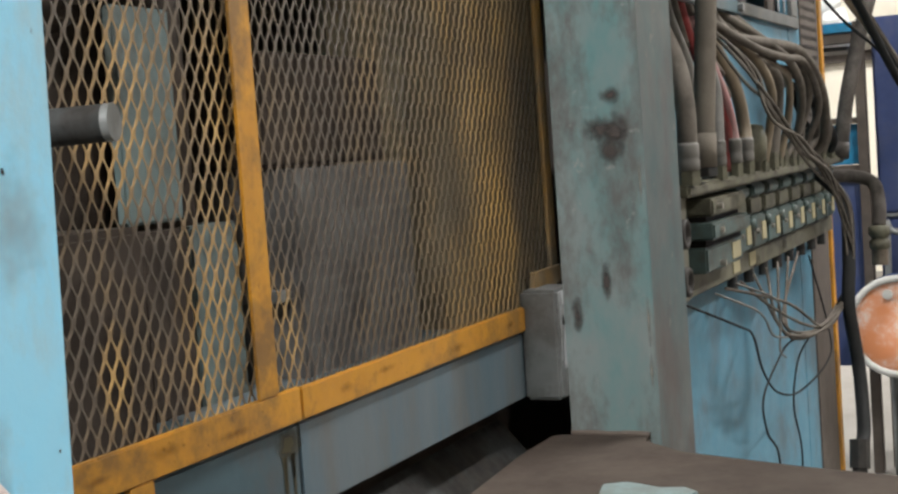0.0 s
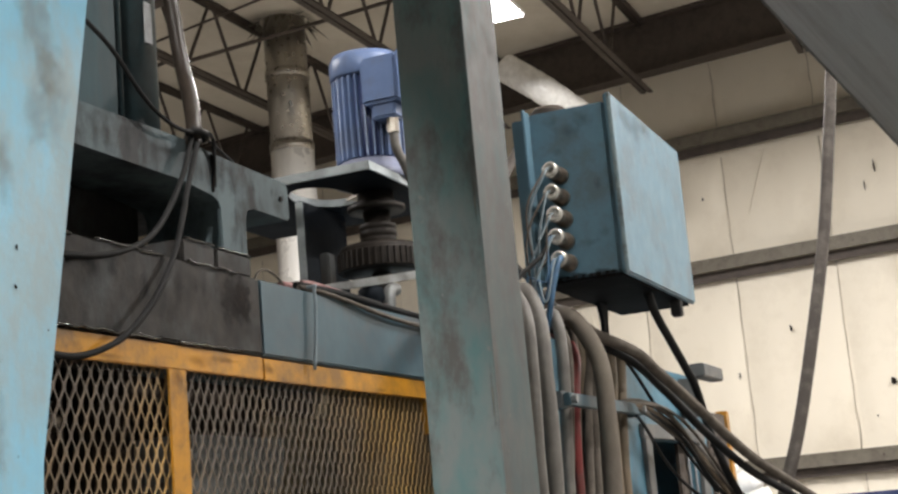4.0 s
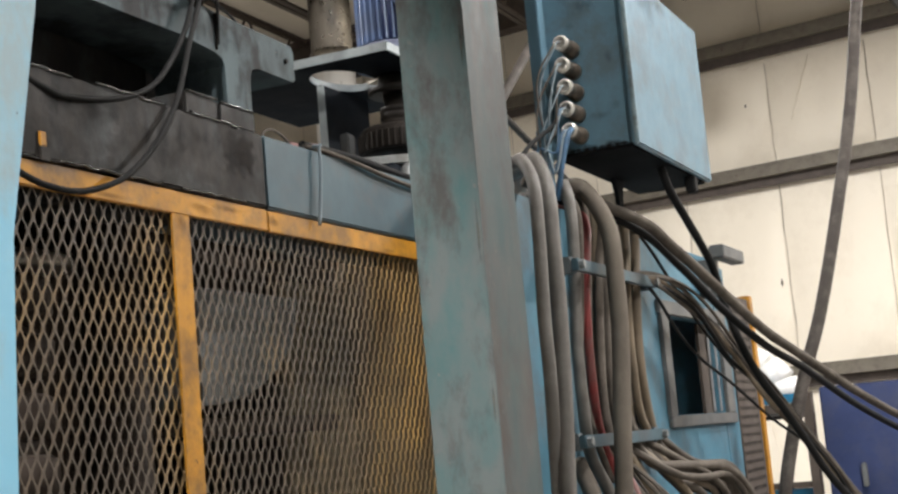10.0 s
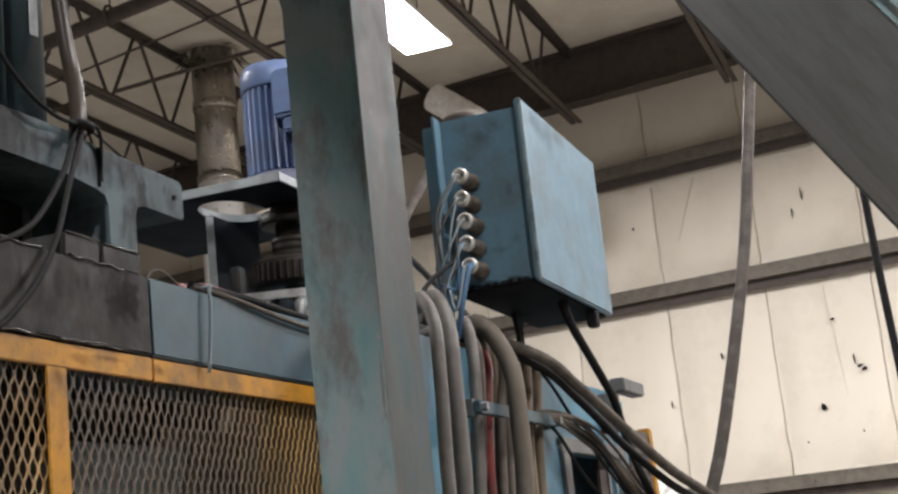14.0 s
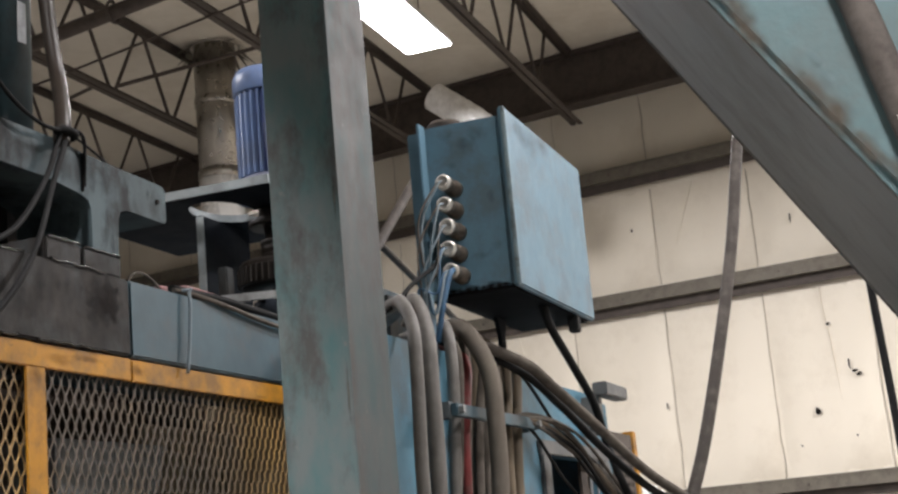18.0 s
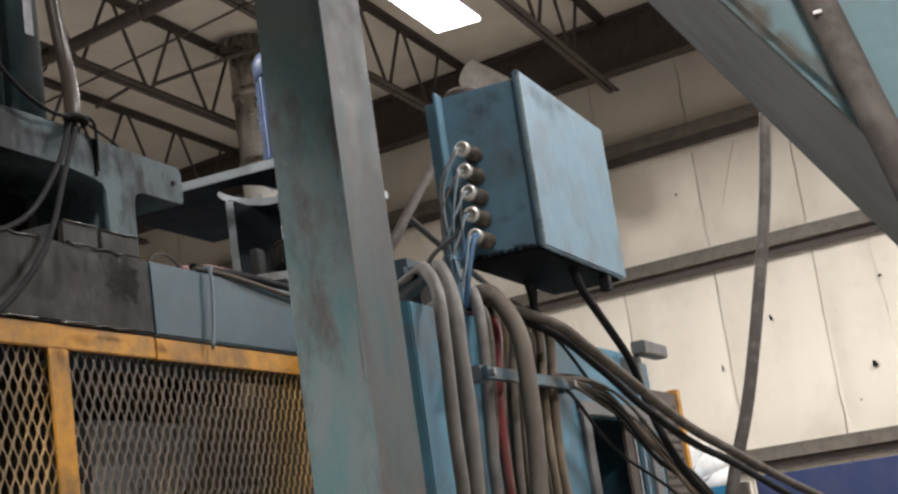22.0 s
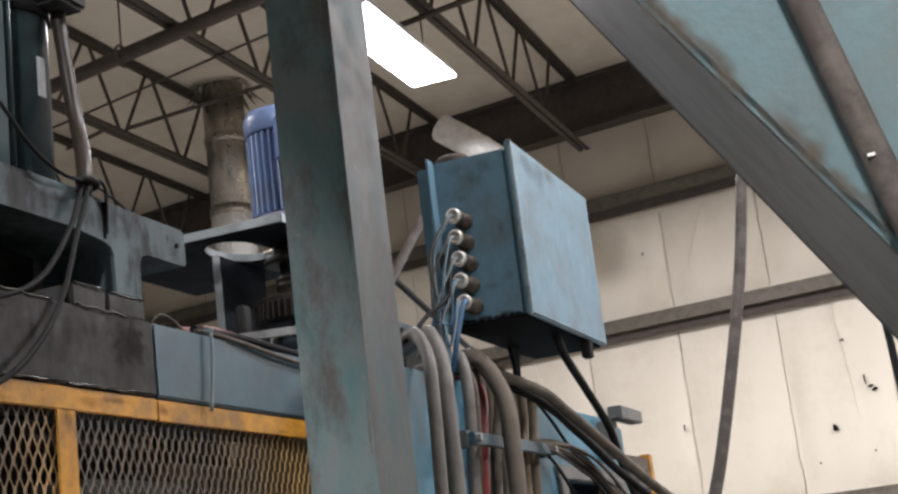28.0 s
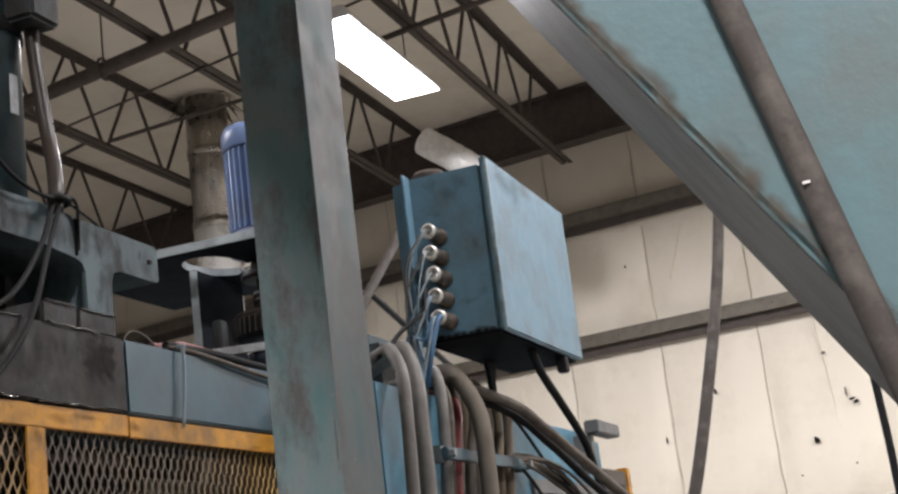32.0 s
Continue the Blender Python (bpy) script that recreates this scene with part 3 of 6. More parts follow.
lamp0 = high_bay(9.42, 3.71)
# Matching housings for the added lamps out of view.
for lx, ly, watts in LAMP_PLAN:
    if (lx, ly) != (9.42, 3.71):
        copy_thing(lamp0, Matrix.Translation((lx - 9.42, ly - 3.71, 0)))

# ---- ducts and far things ----
ob = base("flue_duct", "tall stained sheet-metal flue rising through the roof", "duct", 11.9, 6.4, 0)
FX, FYY = 12.0, 6.57
part("lower_pipe", cyl((FX, FYY, 0), (FX, FYY, 5.66), 0.215, seg=32), FLUE, ob, "bright galvanised lower section", smooth=True)
part("upper_pipe", cyl((FX, FYY, 5.68), (FX, FYY, 7.0), 0.21, seg=32), DUCT, ob, smooth=True)
for z in (5.67, 6.42):
    part("joint_band", cyl((FX, FYY, z - 0.04), (FX, FYY, z + 0.04), 0.222, seg=32), DUCT, ob, smooth=True)
bm = bmesh.new()
rng = random.Random(3)
for k in range(26):
    a = k * 0.2417 + rng.uniform(-0.05, 0.05)
    r0, r1 = 0.24, rng.uniform(0.3, 0.46)
    c, s = math.cos(a), math.sin(a)
    q = [(FX + r0 * c - 0.04 * s, FYY + r0 * s + 0.04 * c, 6.99), (FX + r0 * c + 0.04 * s, FYY + r0 * s - 0.04 * c, 6.99), (FX + r1 * c, FYY + r1 * s, rng.uniform(6.78, 6.95))]
    bm.faces.new([bm.verts.new(p) for p in q])
part("torn_collar", bm, GIRT, ob, "ragged torn insulation collar", kind="stuff")

ob = base("vent_duct", "dented silver vent duct bending down from the roof", "duct", 12, 4.2, 7)
part("slant_pipe", tube([(12.0, 4.3, 6.04), (12.0, 4.24, 5.99), (12.0, 4.17, 5.935), (12.0, 4.09, 5.87), (12.0, 3.88, 5.69), (12.36, 3.64, 5.45), (13.3, 3.9, 5.6)], 0.134, 22, 5, 0.02), VENT, ob)

ob = base("duct_elbow", "segmented silver sheet-metal duct elbow above the rack", "duct", 6.7, 1.6, 1.8)
pts = [(6.7, 2.7, 2.017), (6.7, 1.74, 2.017), (6.7, 1.66, 2.008), (6.7, 1.59, 1.975), (6.7, 1.545, 1.92), (6.7, 1.527, 1.86), (6.7, 1.525, 1.80)]
for a, b in zip(pts, pts[1:]):
    d = (Vector(b) - Vector(a)).normalized() * 0.012
    part("segment", cyl(Vector(a) - d, Vector(b) + d, 0.125, seg=28), VENT, ob, smooth=True)
part("saddle", box(6.463, 6.86, 1.39, 1.67, 1.772, 1.788, 0.002), JOIST, ob, "dark plate carrying the duct")

# rack, cabinet, drum behind the press
ob = base("steel_rack", "cyan painted steel rack with a dark lower beam", "rack", 6.43, 1.6, 0)
part("top_beam", box(6.4, 6.46, 1.362, 2.44, 1.842, 1.882, 0.003), CYAN, ob)
part("lower_beam", box(6.41, 6.46, 1.362, 2.44, 1.797, 1.84, 0.003), RUST, ob)
for y in (1.34, 2.46):
    part("post", box(6.4, 6.46, y - 0.02, y + 0.02, 0, 1.884, 0.003), RUST, ob)
part("mid_rail", box(6.42, 6.46, 1.362, 2.44, 1.466, 1.492, 0.003), RUST, ob)
part("kick_panel", box(6.44, 6.455, 1.362, 2.44, 1.296, 1.464, 0.003), CYAN, ob)
part("lower_rail", box(6.42, 6.46, 1.362, 2.44, 1.236, 1.294, 0.003), RUST, ob)
part("base_panel", box(6.44, 6.455, 1.362, 2.44, 0.45, 1.234, 0.003), NAVY, ob, "navy base panel")
ob = base("blue_cabinet", "navy steel storage cabinet with shut doors", "cabinet", 6.7, 0.5, 0)
part("body", box(6.5, 6.9, -0.46, 1.3, 0.45, 1.9, 0.006), NAVY, ob)
for y0, y1 in ((0.42, 1.29), (-0.45, 0.41)):
    d = part("door", box(6.483, 6.498, y0, y1, 1.09, 1.888, 0.004), NAVY, ob)
    d = part("drawer", box(6.483, 6.498, y0, y1, 0.48, 1.06, 0.004), NAVY, ob)
part("edge_trim", box(6.478, 6.498, -0.45, 1.29, 1.068, 1.082, 0.002), GREY, ob, "worn grey edge trim")
part("handle", box(6.458, 6.482, 1.128, 1.15, 1.45, 1.555, 0.005), GREY, ob, "worn grey pull handle")
for y in (-0.44, 1.26):
    part("foot", box(6.52, 6.86, y, y + 0.035, 0, 0.45), RUST, ob)
thing("cart_rail", "grey steel cart rail in front of the cabinet", "rail", bm=tube([(6.4, 1.26, 0.0), (6.4, 1.26, 0.98), (6.4, 1.22, 1.01), (6.4, 0.9, 1.01), (6.4, 0.1, 1.01), (6.4, 0.02, 0.98), (6.4, 0.02, 0)], 0.015, 10, 6), material=GREY)

ob = base("steel_drum", "small drum with a faded orange lid and scuffed white rim", "drum", 6.3, 1.2, 0)
DX, DY, DZ, DR = 6.2, 1.205, 0.648, 0.2
part("shell", lathe([(DR, 0.02), (DR, 0.1), (DR + 0.005, 0.11), (DR, 0.12), (DR, 0.18)], (DX, DY, DZ), "x"), NAVY, ob, "navy drum shell")
part("lid", lathe([(0.0, -0.003), (DR - 0.04, -0.003), (DR - 0.033, -0.001), (DR - 0.02, -0.001), (DR - 0.019, 0.014)], (DX, DY, DZ), "x"), ORANGE, ob, "faded orange lid with pale scuffs")
part("rim", lathe([(DR - 0.021, 0.007), (DR - 0.02, -0.003), (DR - 0.017, -0.011), (DR - 0.005, -0.014), (DR + 0.007, -0.008), (DR + 0.007, 0.014), (DR, 0.02)], (DX, DY, DZ), "x"), DRUMW, ob, "scuffed white rim")
part("bung", cyl((DX - 0.01, DY + 0.04, DZ + 0.13), (DX, DY + 0.04, DZ + 0.13), 0.02), DRUMW, ob)
part("stand", box(DX + 0.02, DX + 0.17, DY - 0.14, DY - 0.07, 0, DZ - 0.185, 0.003), RUST, ob, "dark steel stand under the drum")

# ---- the press: guard door ----
FY = 1.513
ob = base("guard_door", "yellow steel guard door filled with grimy expanded metal", "guard door", 2, FY, 1.12)
part("bottom_rail", box(1.45, 2.068, FY - 0.006, FY + 0.004, 1.112, 1.16, 0.002), YELLOW, ob)
part("bottom_rail", box(2.071, 2.985, FY - 0.006, FY + 0.004, 1.112, 1.158, 0.002), YELLOW, ob)
part("top_rail", box(1.45, 2.262, FY - 0.006, FY + 0.004, 2.203, 2.243, 0.002), YELLOW, ob)
part("top_rail", box(2.265, 3.06, FY - 0.006, FY + 0.004, 2.202, 2.242, 0.002), YELLOW, ob)
part("upright", box(1.961, 2.011, FY - 0.0066, FY - 0.002, 1.1602, 2.2028, 0.001), YELLOW, ob)
part("stile", box(3.095, 3.135, FY - 0.006, FY + 0.002, 1.215, 2.206, 0.002), GREASY, ob, "worn yellow stile gone brown with grease")
part("rail_tab", box(1.6395, 1.655, FY - 0.012, FY - 0.0085, 2.2645, 2.287, 0.0015), YELLOW, ob, "bent yellow tab")
part("rail_tab", box(1.6385, 1.66, FY - 0.0135, FY - 0.0085, 2.2432, 2.2642, 0.0015), SOOT, ob, "tab blackened with grease")
part("stile_stub", box(3.01, 3.05, FY - 0.012, FY + 0.022, 2.125, 2.26, 0.002), YELLOW, ob)
hook = [(2.965, 1.125), (3.015, 1.125), (3.02, 1.185), (3.137, 1.187), (3.14, 1.222), (2.978, 1.22)]
part("hook_plate", prism(hook, "y", FY - 0.014, FY - 0.004), GREASY, ob, "hook plate worn to brown steel")
for k, (x, z, ru, rv) in enumerate(((2.05, 2.222, 0.05, 0.014), (2.13, 2.229, 0.07, 0.008), (2.28, 2.223, 0.03, 0.012), (2.45, 2.234, 0.012, 0.006), (2.75, 2.21, 0.04, 0.005), (1.8, 2.212, 0.06, 0.006), (1.985, 2.19, 0.02, 0.02))):
    part("brown_stain", patch((x, FY - 0.0062 - (0.0006 if k == 6 else 0), z), (1, 0, 0), (0, 0, 1), ru, rv, 800 + k, 0.0005), RAILS, ob, "brown grease stain")
for k, (x, z) in enumerate(((1.62, 1.135), (1.75, 1.14), (1.9, 1.13), (2.2, 1.135), (2.33, 1.14), (2.6, 1.13), (2.85, 1.135))):
    part("brown_stain", patch((x, FY - 0.0062, z), (1, 0, 0), (0, 0, 1), 0.03 + 0.012 * (k % 3), 0.008 + 0.003 * (k % 2), 820 + k, 0.0005), RAILS, ob, "brown grease stain")
rng = random.Random(91)
for k in range(22):
    part("rust_dot", patch((rng.uniform(1.58, 2.05) if k < 15 else rng.uniform(2.1, 2.9), FY - 0.0063, rng.uniform(1.118, 1.153)), (1, 0, 0), (0, 0, 1), rng.uniform(0.0012, 0.0035), rng.uniform(0.001, 0.0028), 860 + k, 0.0006), RAILS, ob, "brown rust dot")
part("tab_bolt", cyl((1.7, FY - 0.014, 1.075), (1.7, FY - 0.007, 1.075), 0.011, seg=6), GREY, ob, "grey hex bolt")
part("tab", box(1.676, 1.722, FY - 0.006, FY + 0.004, 1.05, 1.1118, 0.001), YELLOW, ob)
SWD, LWD = 0.0245, 0.046


def expanded(x0, x1, z0, z1, y, w=0.0046, d=0.0011):
    """Expanded metal: bowed strands that run together at the knuckles."""
    verts, faces = [], []
    rng = random.Random(int(x0 * 100))
    n = int((x1 - x0) / (SWD / 2))
    rows = int((z1 - z0) / (LWD / 2)) + 1
    steps = (-0.06, 0.2, 0.5, 0.8, 1.06)
    for i in range(n + 1):
        x = x0 + i * SWD / 2
        for k in range(rows):
            za, zb = z0 + k * LWD / 2, min(z1, z0 + (k + 1) * LWD / 2)
            s = 1 if (i + k) % 2 else -1
            xa, xb = x - s * SWD / 4, x + s * SWD / 4
            wob = 0.004 * math.sin(x * 3.1 + za * 2.3) + rng.uniform(-0.0004, 0.0004)
            ws = w * rng.uniform(0.88, 1.12)
            b = len(verts)
            for t in steps:
                u = min(1.0, max(0.0, t))
                u = 0.6 * u + 0.4 * u * u * (3 - 2 * u)
                xx, zz = xa + (xb - xa) * u, za + (zb - za) * t
                wk = ws * (0.72 + 0.5 * abs(2 * t - 1) ** 2)
                o = 0.0005 * s * (1 - abs(2 * u - 1))
                verts += [(xx - wk / 2, y - d / 2 + o + wob, zz), (xx + wk / 2, y - d / 2 - o + wob, zz), (xx + wk / 2, y + d / 2 - o + wob, zz), (xx - wk / 2, y + d / 2 + o + wob, zz)]
            for c in range(b, b + 16, 4):
                faces += [(c, c + 1, c + 5, c + 4), (c + 1, c + 2, c + 6, c + 5), (c + 2, c + 3, c + 7, c + 6), (c + 3, c, c + 4, c + 7)]
    me = bpy.data.meshes.new("expanded_metal")
    me.from_pydata(verts, [], faces)
    me.materials.append(MESHY)
    return me


mesh_wear(MESHY, ((1.4, 0.95), (1.7, 0.95), (1.8, 1.0), (1.88, 0.8), (1.92, 0.45), (1.95, 0.3), (2.03, 0.9), (2.2, 1.05), (2.5, 0.85), (2.62, 0.65), (2.72, 0.35), (2.78, 0.15), (2.92, 0.2), (2.99, 0.7), (3.2, 0.85)),
          ((1.75, 1.55, 0.1, 0.15), (1.89, 1.3, 0.07, 0.26), (1.69, 1.24, 0.03, 0.06), (2.85, 1.27, 0.09, 0.09), (2.06, 1.22, 0.05, 0.1)))
for x0, x1 in ((1.46, 3.12),):
    o = new("expanded_metal", expanded(x0, x1, 1.15, 2.21, FY + 0.008))
    o.parent = ob
    tagged(o, "grimy expanded metal with worn yellow paint", kind="stuff")

# ---- press frame ----
ob = base("hydraulic_press", "large blue-painted press frame with oil-stained top beam", "press", 3, 2, 0)
part("top_beam", box(1.15, 2.262, FY - 0.008, 1.8, 2.247, 2.386, 0.004), GREASE, ob, "black greasy section of the beam")
part("top_beam", box(2.267, 3.22, FY - 0.006, 1.8, 2.247, 2.386, 0.004), GBEAM, ob, "blue painted section of the beam")
part("lower_beam", box(1.15, 2.068, FY + 0.004, 1.8, 0.985, 1.108, 0.003), GBEAM, ob)
part("lower_beam", box(2.072, 3.0, FY + 0.004, 1.8, 0.98, 1.108, 0.003), GREYB, ob, "grey-blue section streaked by dried runs")
part("rear_top", box(1.15, 3.9, 1.86, 2.9, 2.3, 2.5, 0.004), GREASE, ob)
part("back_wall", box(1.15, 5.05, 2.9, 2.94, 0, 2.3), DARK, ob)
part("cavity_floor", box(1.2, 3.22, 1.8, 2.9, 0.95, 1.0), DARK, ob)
part("left_cheek", box(1.05, 1.15, FY + 0.02, 2.9, 0, 2.386), BLUE, ob)
part("base_block", box(1.05, 3.22, FY + 0.16, 2.9, 0, 0.94), DARK, ob)
part("right_cheek", box(3.2, 3.22, FY + 0.03, 2.9, 0.94, 2.386), TAN, ob, "tan inner cheek plate")
# Added plate fills the gap; the gap's shade is in its dark colour.
part("gap_plate", prism([(1.15, 0.7), (1.3, 0.72), (1.5, 0.82), (1.6, 0.93), (1.6, 0.9), (1.5, 0.79), (1.3, 0.69), (1.15, 0.67)], "x", 1.2, 2.98, 0.004), GREASE, ob, "added sloping plate, dark for the shade in the gap")
part("drip_block", box(2.93, 3.05, 1.44, FY + 0.003, 0.975, 1.19, 0.006), GREY, ob, "grey block with pale paint runs")
for k in range(6):
    x = 2.945 + 0.016 * k
    part("paint_run", tube([(x, 1.4395, 1.185), (x + 0.003, 1.4392, 1.12 - 0.01 * (k % 3)), (x - 0.002, 1.4392, 1.05 - 0.02 * (k % 2))], 0.0022 + 0.0012 * (k % 2), 6, 5), PALE, ob, "pale dried paint run")
part("drip_pin", cyl((2.97, 1.425, 1.14), (2.97, 1.44, 1.14), 0.022), GREY, ob)
part("oil_splash", patch((2.04, FY + 0.0036, 1.085), (1, 0, 0), (0, 0, 1), 0.042, 0.03, 5, 0.0006, 4), OLIVES, ob, "olive oil splash with runs")
part("oil_spot", patch((2.175, FY - 0.0086, 2.335), (1, 0, 0), (0, 0, 1), 0.07, 0.055, 9), OILS, ob, "dark round oil stain")
part("oil_spot", patch((2.2, FY - 0.0086, 2.345), (1, 0, 0), (0, 0, 1), 0.03, 0.05, 12, 0.0013), OILS, ob)

rng = random.Random(29)
for x0, x1, z, y in ((1.46, 1.72, 2.386, FY - 0.008), (1.78, 1.98, 2.386, FY - 0.008), (2.03, 2.2, 2.386, FY - 0.008), (1.5, 1.95, 2.249, FY - 0.008), (1.99, 2.2, 2.249, FY - 0.008)):
    n = int((x1 - x0) / 0.02)
    part("oil_bead", tube([(x0 + 0.02 * k, y - rng.uniform(0, 0.002), z + rng.uniform(-0.003, 0.002)) for k in range(n + 1)], 0.0026, 6, 3), WET, ob, "wet bead of oil")
rng = random.Random(31)
for k in range(14):
    x = 1.52 + 0.052 * k + rng.uniform(-0.02, 0.02)
    ln = rng.uniform(0.01, 0.045)
    z = 2.378 - ln - rng.uniform(0, 0.02)
    part("grease_run", patch((x, FY - 0.0085, z), (1, 0, 0), (0, 0, 1), rng.uniform(0.008, 0.022), ln * 1.3, 500 + k, 0.0005 + 0.0001 * k), RUNS, ob, "run of grease on the beam")

# inside the guard
ob = base("press_tooling", "grimy platens, tie bars and die blocks inside the press", "press tooling", 2.5, 2, 1)
part("tie_bar", cyl((2.2, 1.82, 1.0), (2.2, 1.82, 2.3), 0.06, seg=28), DARK, ob, "grimy tie bar", smooth=True)
part("side_plate", box(1.945, 2.075, 1.68, 1.7, 1.4, 1.7, 0.004), FRAMEB, ob, "grey-teal side plate")
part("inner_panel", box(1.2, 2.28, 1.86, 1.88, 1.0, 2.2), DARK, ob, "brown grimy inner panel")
part("inner_panel", box(2.86, 3.19, 1.86, 1.88, 1.0, 2.2), TAN, ob, "tan inner panel")
part("guide_column", box(2.04, 2.17, 1.74, 1.8, 1.0, 1.385, 0.01), DARK, ob)
part("guide_strip", box(2.172, 2.3, 1.74, 1.8, 1.0, 1.385, 0.004), FRAMEB, ob, "grey-blue guide strip")
upper = [(2.33, 2.13), (2.71, 2.13)] + [(2.33 + 0.38 * math.cos(a), 2.13 - 0.23 * math.sin(a)) for a in np.linspace(0.3, 1.57, 10).tolist()]
part("upper_platen", prism(upper, "y", 1.72, 2.3), LPLATE, ob, "pale grey platen with a rounded lower edge")
part("platen_beam", box(2.3, 2.9, 1.74, 2.4, 1.845, 1.878, 0.003), RUST, ob)
part("ram", box(2.3, 2.86, 1.9, 2.5, 2.14, 2.3, 0.004), DARK, ob)
part("lower_die", box(2.42, 2.86, 1.7, 2.3, 1.0, 1.46, 0.006), DIEM, ob, "worn grey lower die block")
part("die_block", box(2.4, 2.84, 1.74, 2.3, 1.465, 1.66, 0.006), DARK, ob)
part("die_lip", box(2.38, 2.84, 1.72, 2.3, 1.24, 1.26, 0.003), GREY, ob)
for k in range(5):
    z = 1.66 + 0.095 * k
    part("stacked_disc", lathe([(0.1, 0), (0.115, 0.01), (0.115, 0.06), (0.1, 0.07)], (1.78, 1.76, z)), DARK, ob)
part("chrome_ring", lathe([(0.09, 0), (0.094, 0.004), (0.094, 0.016), (0.09, 0.02)], (1.82, 1.72, 2.12)), CHROME, ob, "bright chrome ring")
part("chrome_ring", lathe([(0.02, 0), (0.024, 0.004), (0.024, 0.016), (0.02, 0.02)], (1.83, 1.64, 1.69)), CHROME, ob, "bright chrome ring")
part("ram_foot", box(1.6, 1.95, 1.66, 1.85, 1.0, 1.4, 0.01), DARK, ob)

# round bar end standing out beside the leg
ob = base("round_bar", "grey round steel bar with a pale sawn end", "bar", 1.608, 1.48, 1.5)
part("bar", cyl((1.606, 1.441, 1.527), (1.56, 1.62, 1.523), 0.0205, seg=28), GREASE, ob, smooth=True)
part("sawn_end", cyl((1.6083, 1.4325, 1.5272), (1.606, 1.441, 1.527), 0.0203, 0.0206, seg=28), GREY, ob, "pale sawn end")
part("bracket", box(1.535, 1.585, 1.5, 1.63, 1.47, 1.507), GREASE, ob)

# ---- press head above the beam ----
HY = 1.545
ob = base("ram_unit", "oily press head with a cut-out cross beam on packing blocks", "press head", 2.1, 1.6, 2.39)
poly = [(1.3, 2.612), (2.12, 2.62), (2.19, 2.613), (2.458, 2.608), (2.467, 2.6), (2.468, 2.54), (2.46, 2.533), (2.33, 2.534), (2.307, 2.527), (2.299, 2.51), (2.297, 2.43), (2.215, 2.43), (2.213, 2.515), (2.205, 2.528), (2.18, 2.535), (2.086, 2.544), (1.3, 2.546)]
part("cross_beam", prism(poly, "y", HY, HY + 0.16), WIPED, ob, "cross beam with wiped blue-grey paint")
# Added slab closes the cut-out; its dark colour stands in for shade.
part("cavity_back", box(1.3, 2.2, HY + 0.17, HY + 0.2, 2.388, 2.61), GREASE, ob, "dark slab behind the cut-out, standing in for its shade")
part("bed_plate", box(1.3, 2.44, HY + 0.161, 2.3, 2.55, 2.61, 0.004), GREASE, ob)
part("rear_block", box(1.3, 2.2, 1.9, 2.3, 2.388, 2.549), DARK, ob)
part("packing_block", box(2.04, 2.141, 1.52, 1.69, 2.389, 2.43, 0.004), GREASE, ob, "greasy packing block")
part("packing_block", box(2.144, 2.262, 1.518, 1.69, 2.388, 2.428, 0.004), GREASE, ob, "greasy packing block")
part("packing_block", box(1.5, 1.6, 1.56, 1.69, 2.388, 2.545, 0.004), GREASE, ob, "greasy packing block")
for x0, x1, z in ((2.044, 2.138, 2.43), (2.148, 2.258, 2.428)):
    part("oil_bead", tube([(x0 + (x1 - x0) * k / 6, 1.5185, z + 0.0015 * (k % 2)) for k in range(7)], 0.0024, 6, 3), WET, ob, "wet bead of oil")
part("weld_seam", tube([(2.185, HY - 0.002, 2.61), (2.188, HY - 0.003, 2.58), (2.186, HY - 0.002, 2.54)], 0.0025, 6, 4), OIL, ob, "black greasy seam")
rng = random.Random(63)
for k in range(16):
    x = 1.62 + 0.043 * k + rng.uniform(-0.012, 0.012)
    part("oil_run", patch((x, HY - 0.0004, 2.585 - rng.uniform(0, 0.012)), (1, 0, 0), (0, 0, 1), rng.uniform(0.01, 0.026), rng.uniform(0.035, 0.06), 600 + k, 0.0004 + 0.00005 * k), RUNS, ob, "dark oil run")
for k, x in enumerate((2.12, 2.15, 2.26, 2.275, 2.33, 2.4)):
    part("oil_run", patch((x, HY - 0.0004, (2.585, 2.57, 2.5, 2.46, 2.575, 2.58)[k]), (1, 0, 0), (0, 0, 1), 0.009, (0.03, 0.025, 0.05, 0.03, 0.02, 0.016)[k], 640 + k, 0.0013 + 0.00005 * k), RUNS, ob, "dark oil run")
part("lug_bolt", cyl((2.435, HY - 0.004, 2.572), (2.435, HY + 0.001, 2.572), 0.005, seg=10), OIL, ob)
ob = base("hydraulic_cylinder", "glossy dark teal hydraulic cylinder on the press head", "hydraulic cylinder", 2.188, 1.755, 2.61)
CX, CY = 2.188, 1.755
part("barrel", cyl((CX, CY, 2.611), (CX, CY, 3.6), 0.09, seg=40), GLOSST, ob, smooth=True)
part("foot_ring", lathe([(0.098, 0), (0.1, 0.003), (0.1, 0.012), (0.091, 0.016)], (CX, CY, 2.611)), GREASE, ob)
part("port_block", box(2.17, 2.262, 1.6, 1.672, 3.03, 3.25, 0.008), GREASE, ob, "black greasy port block")
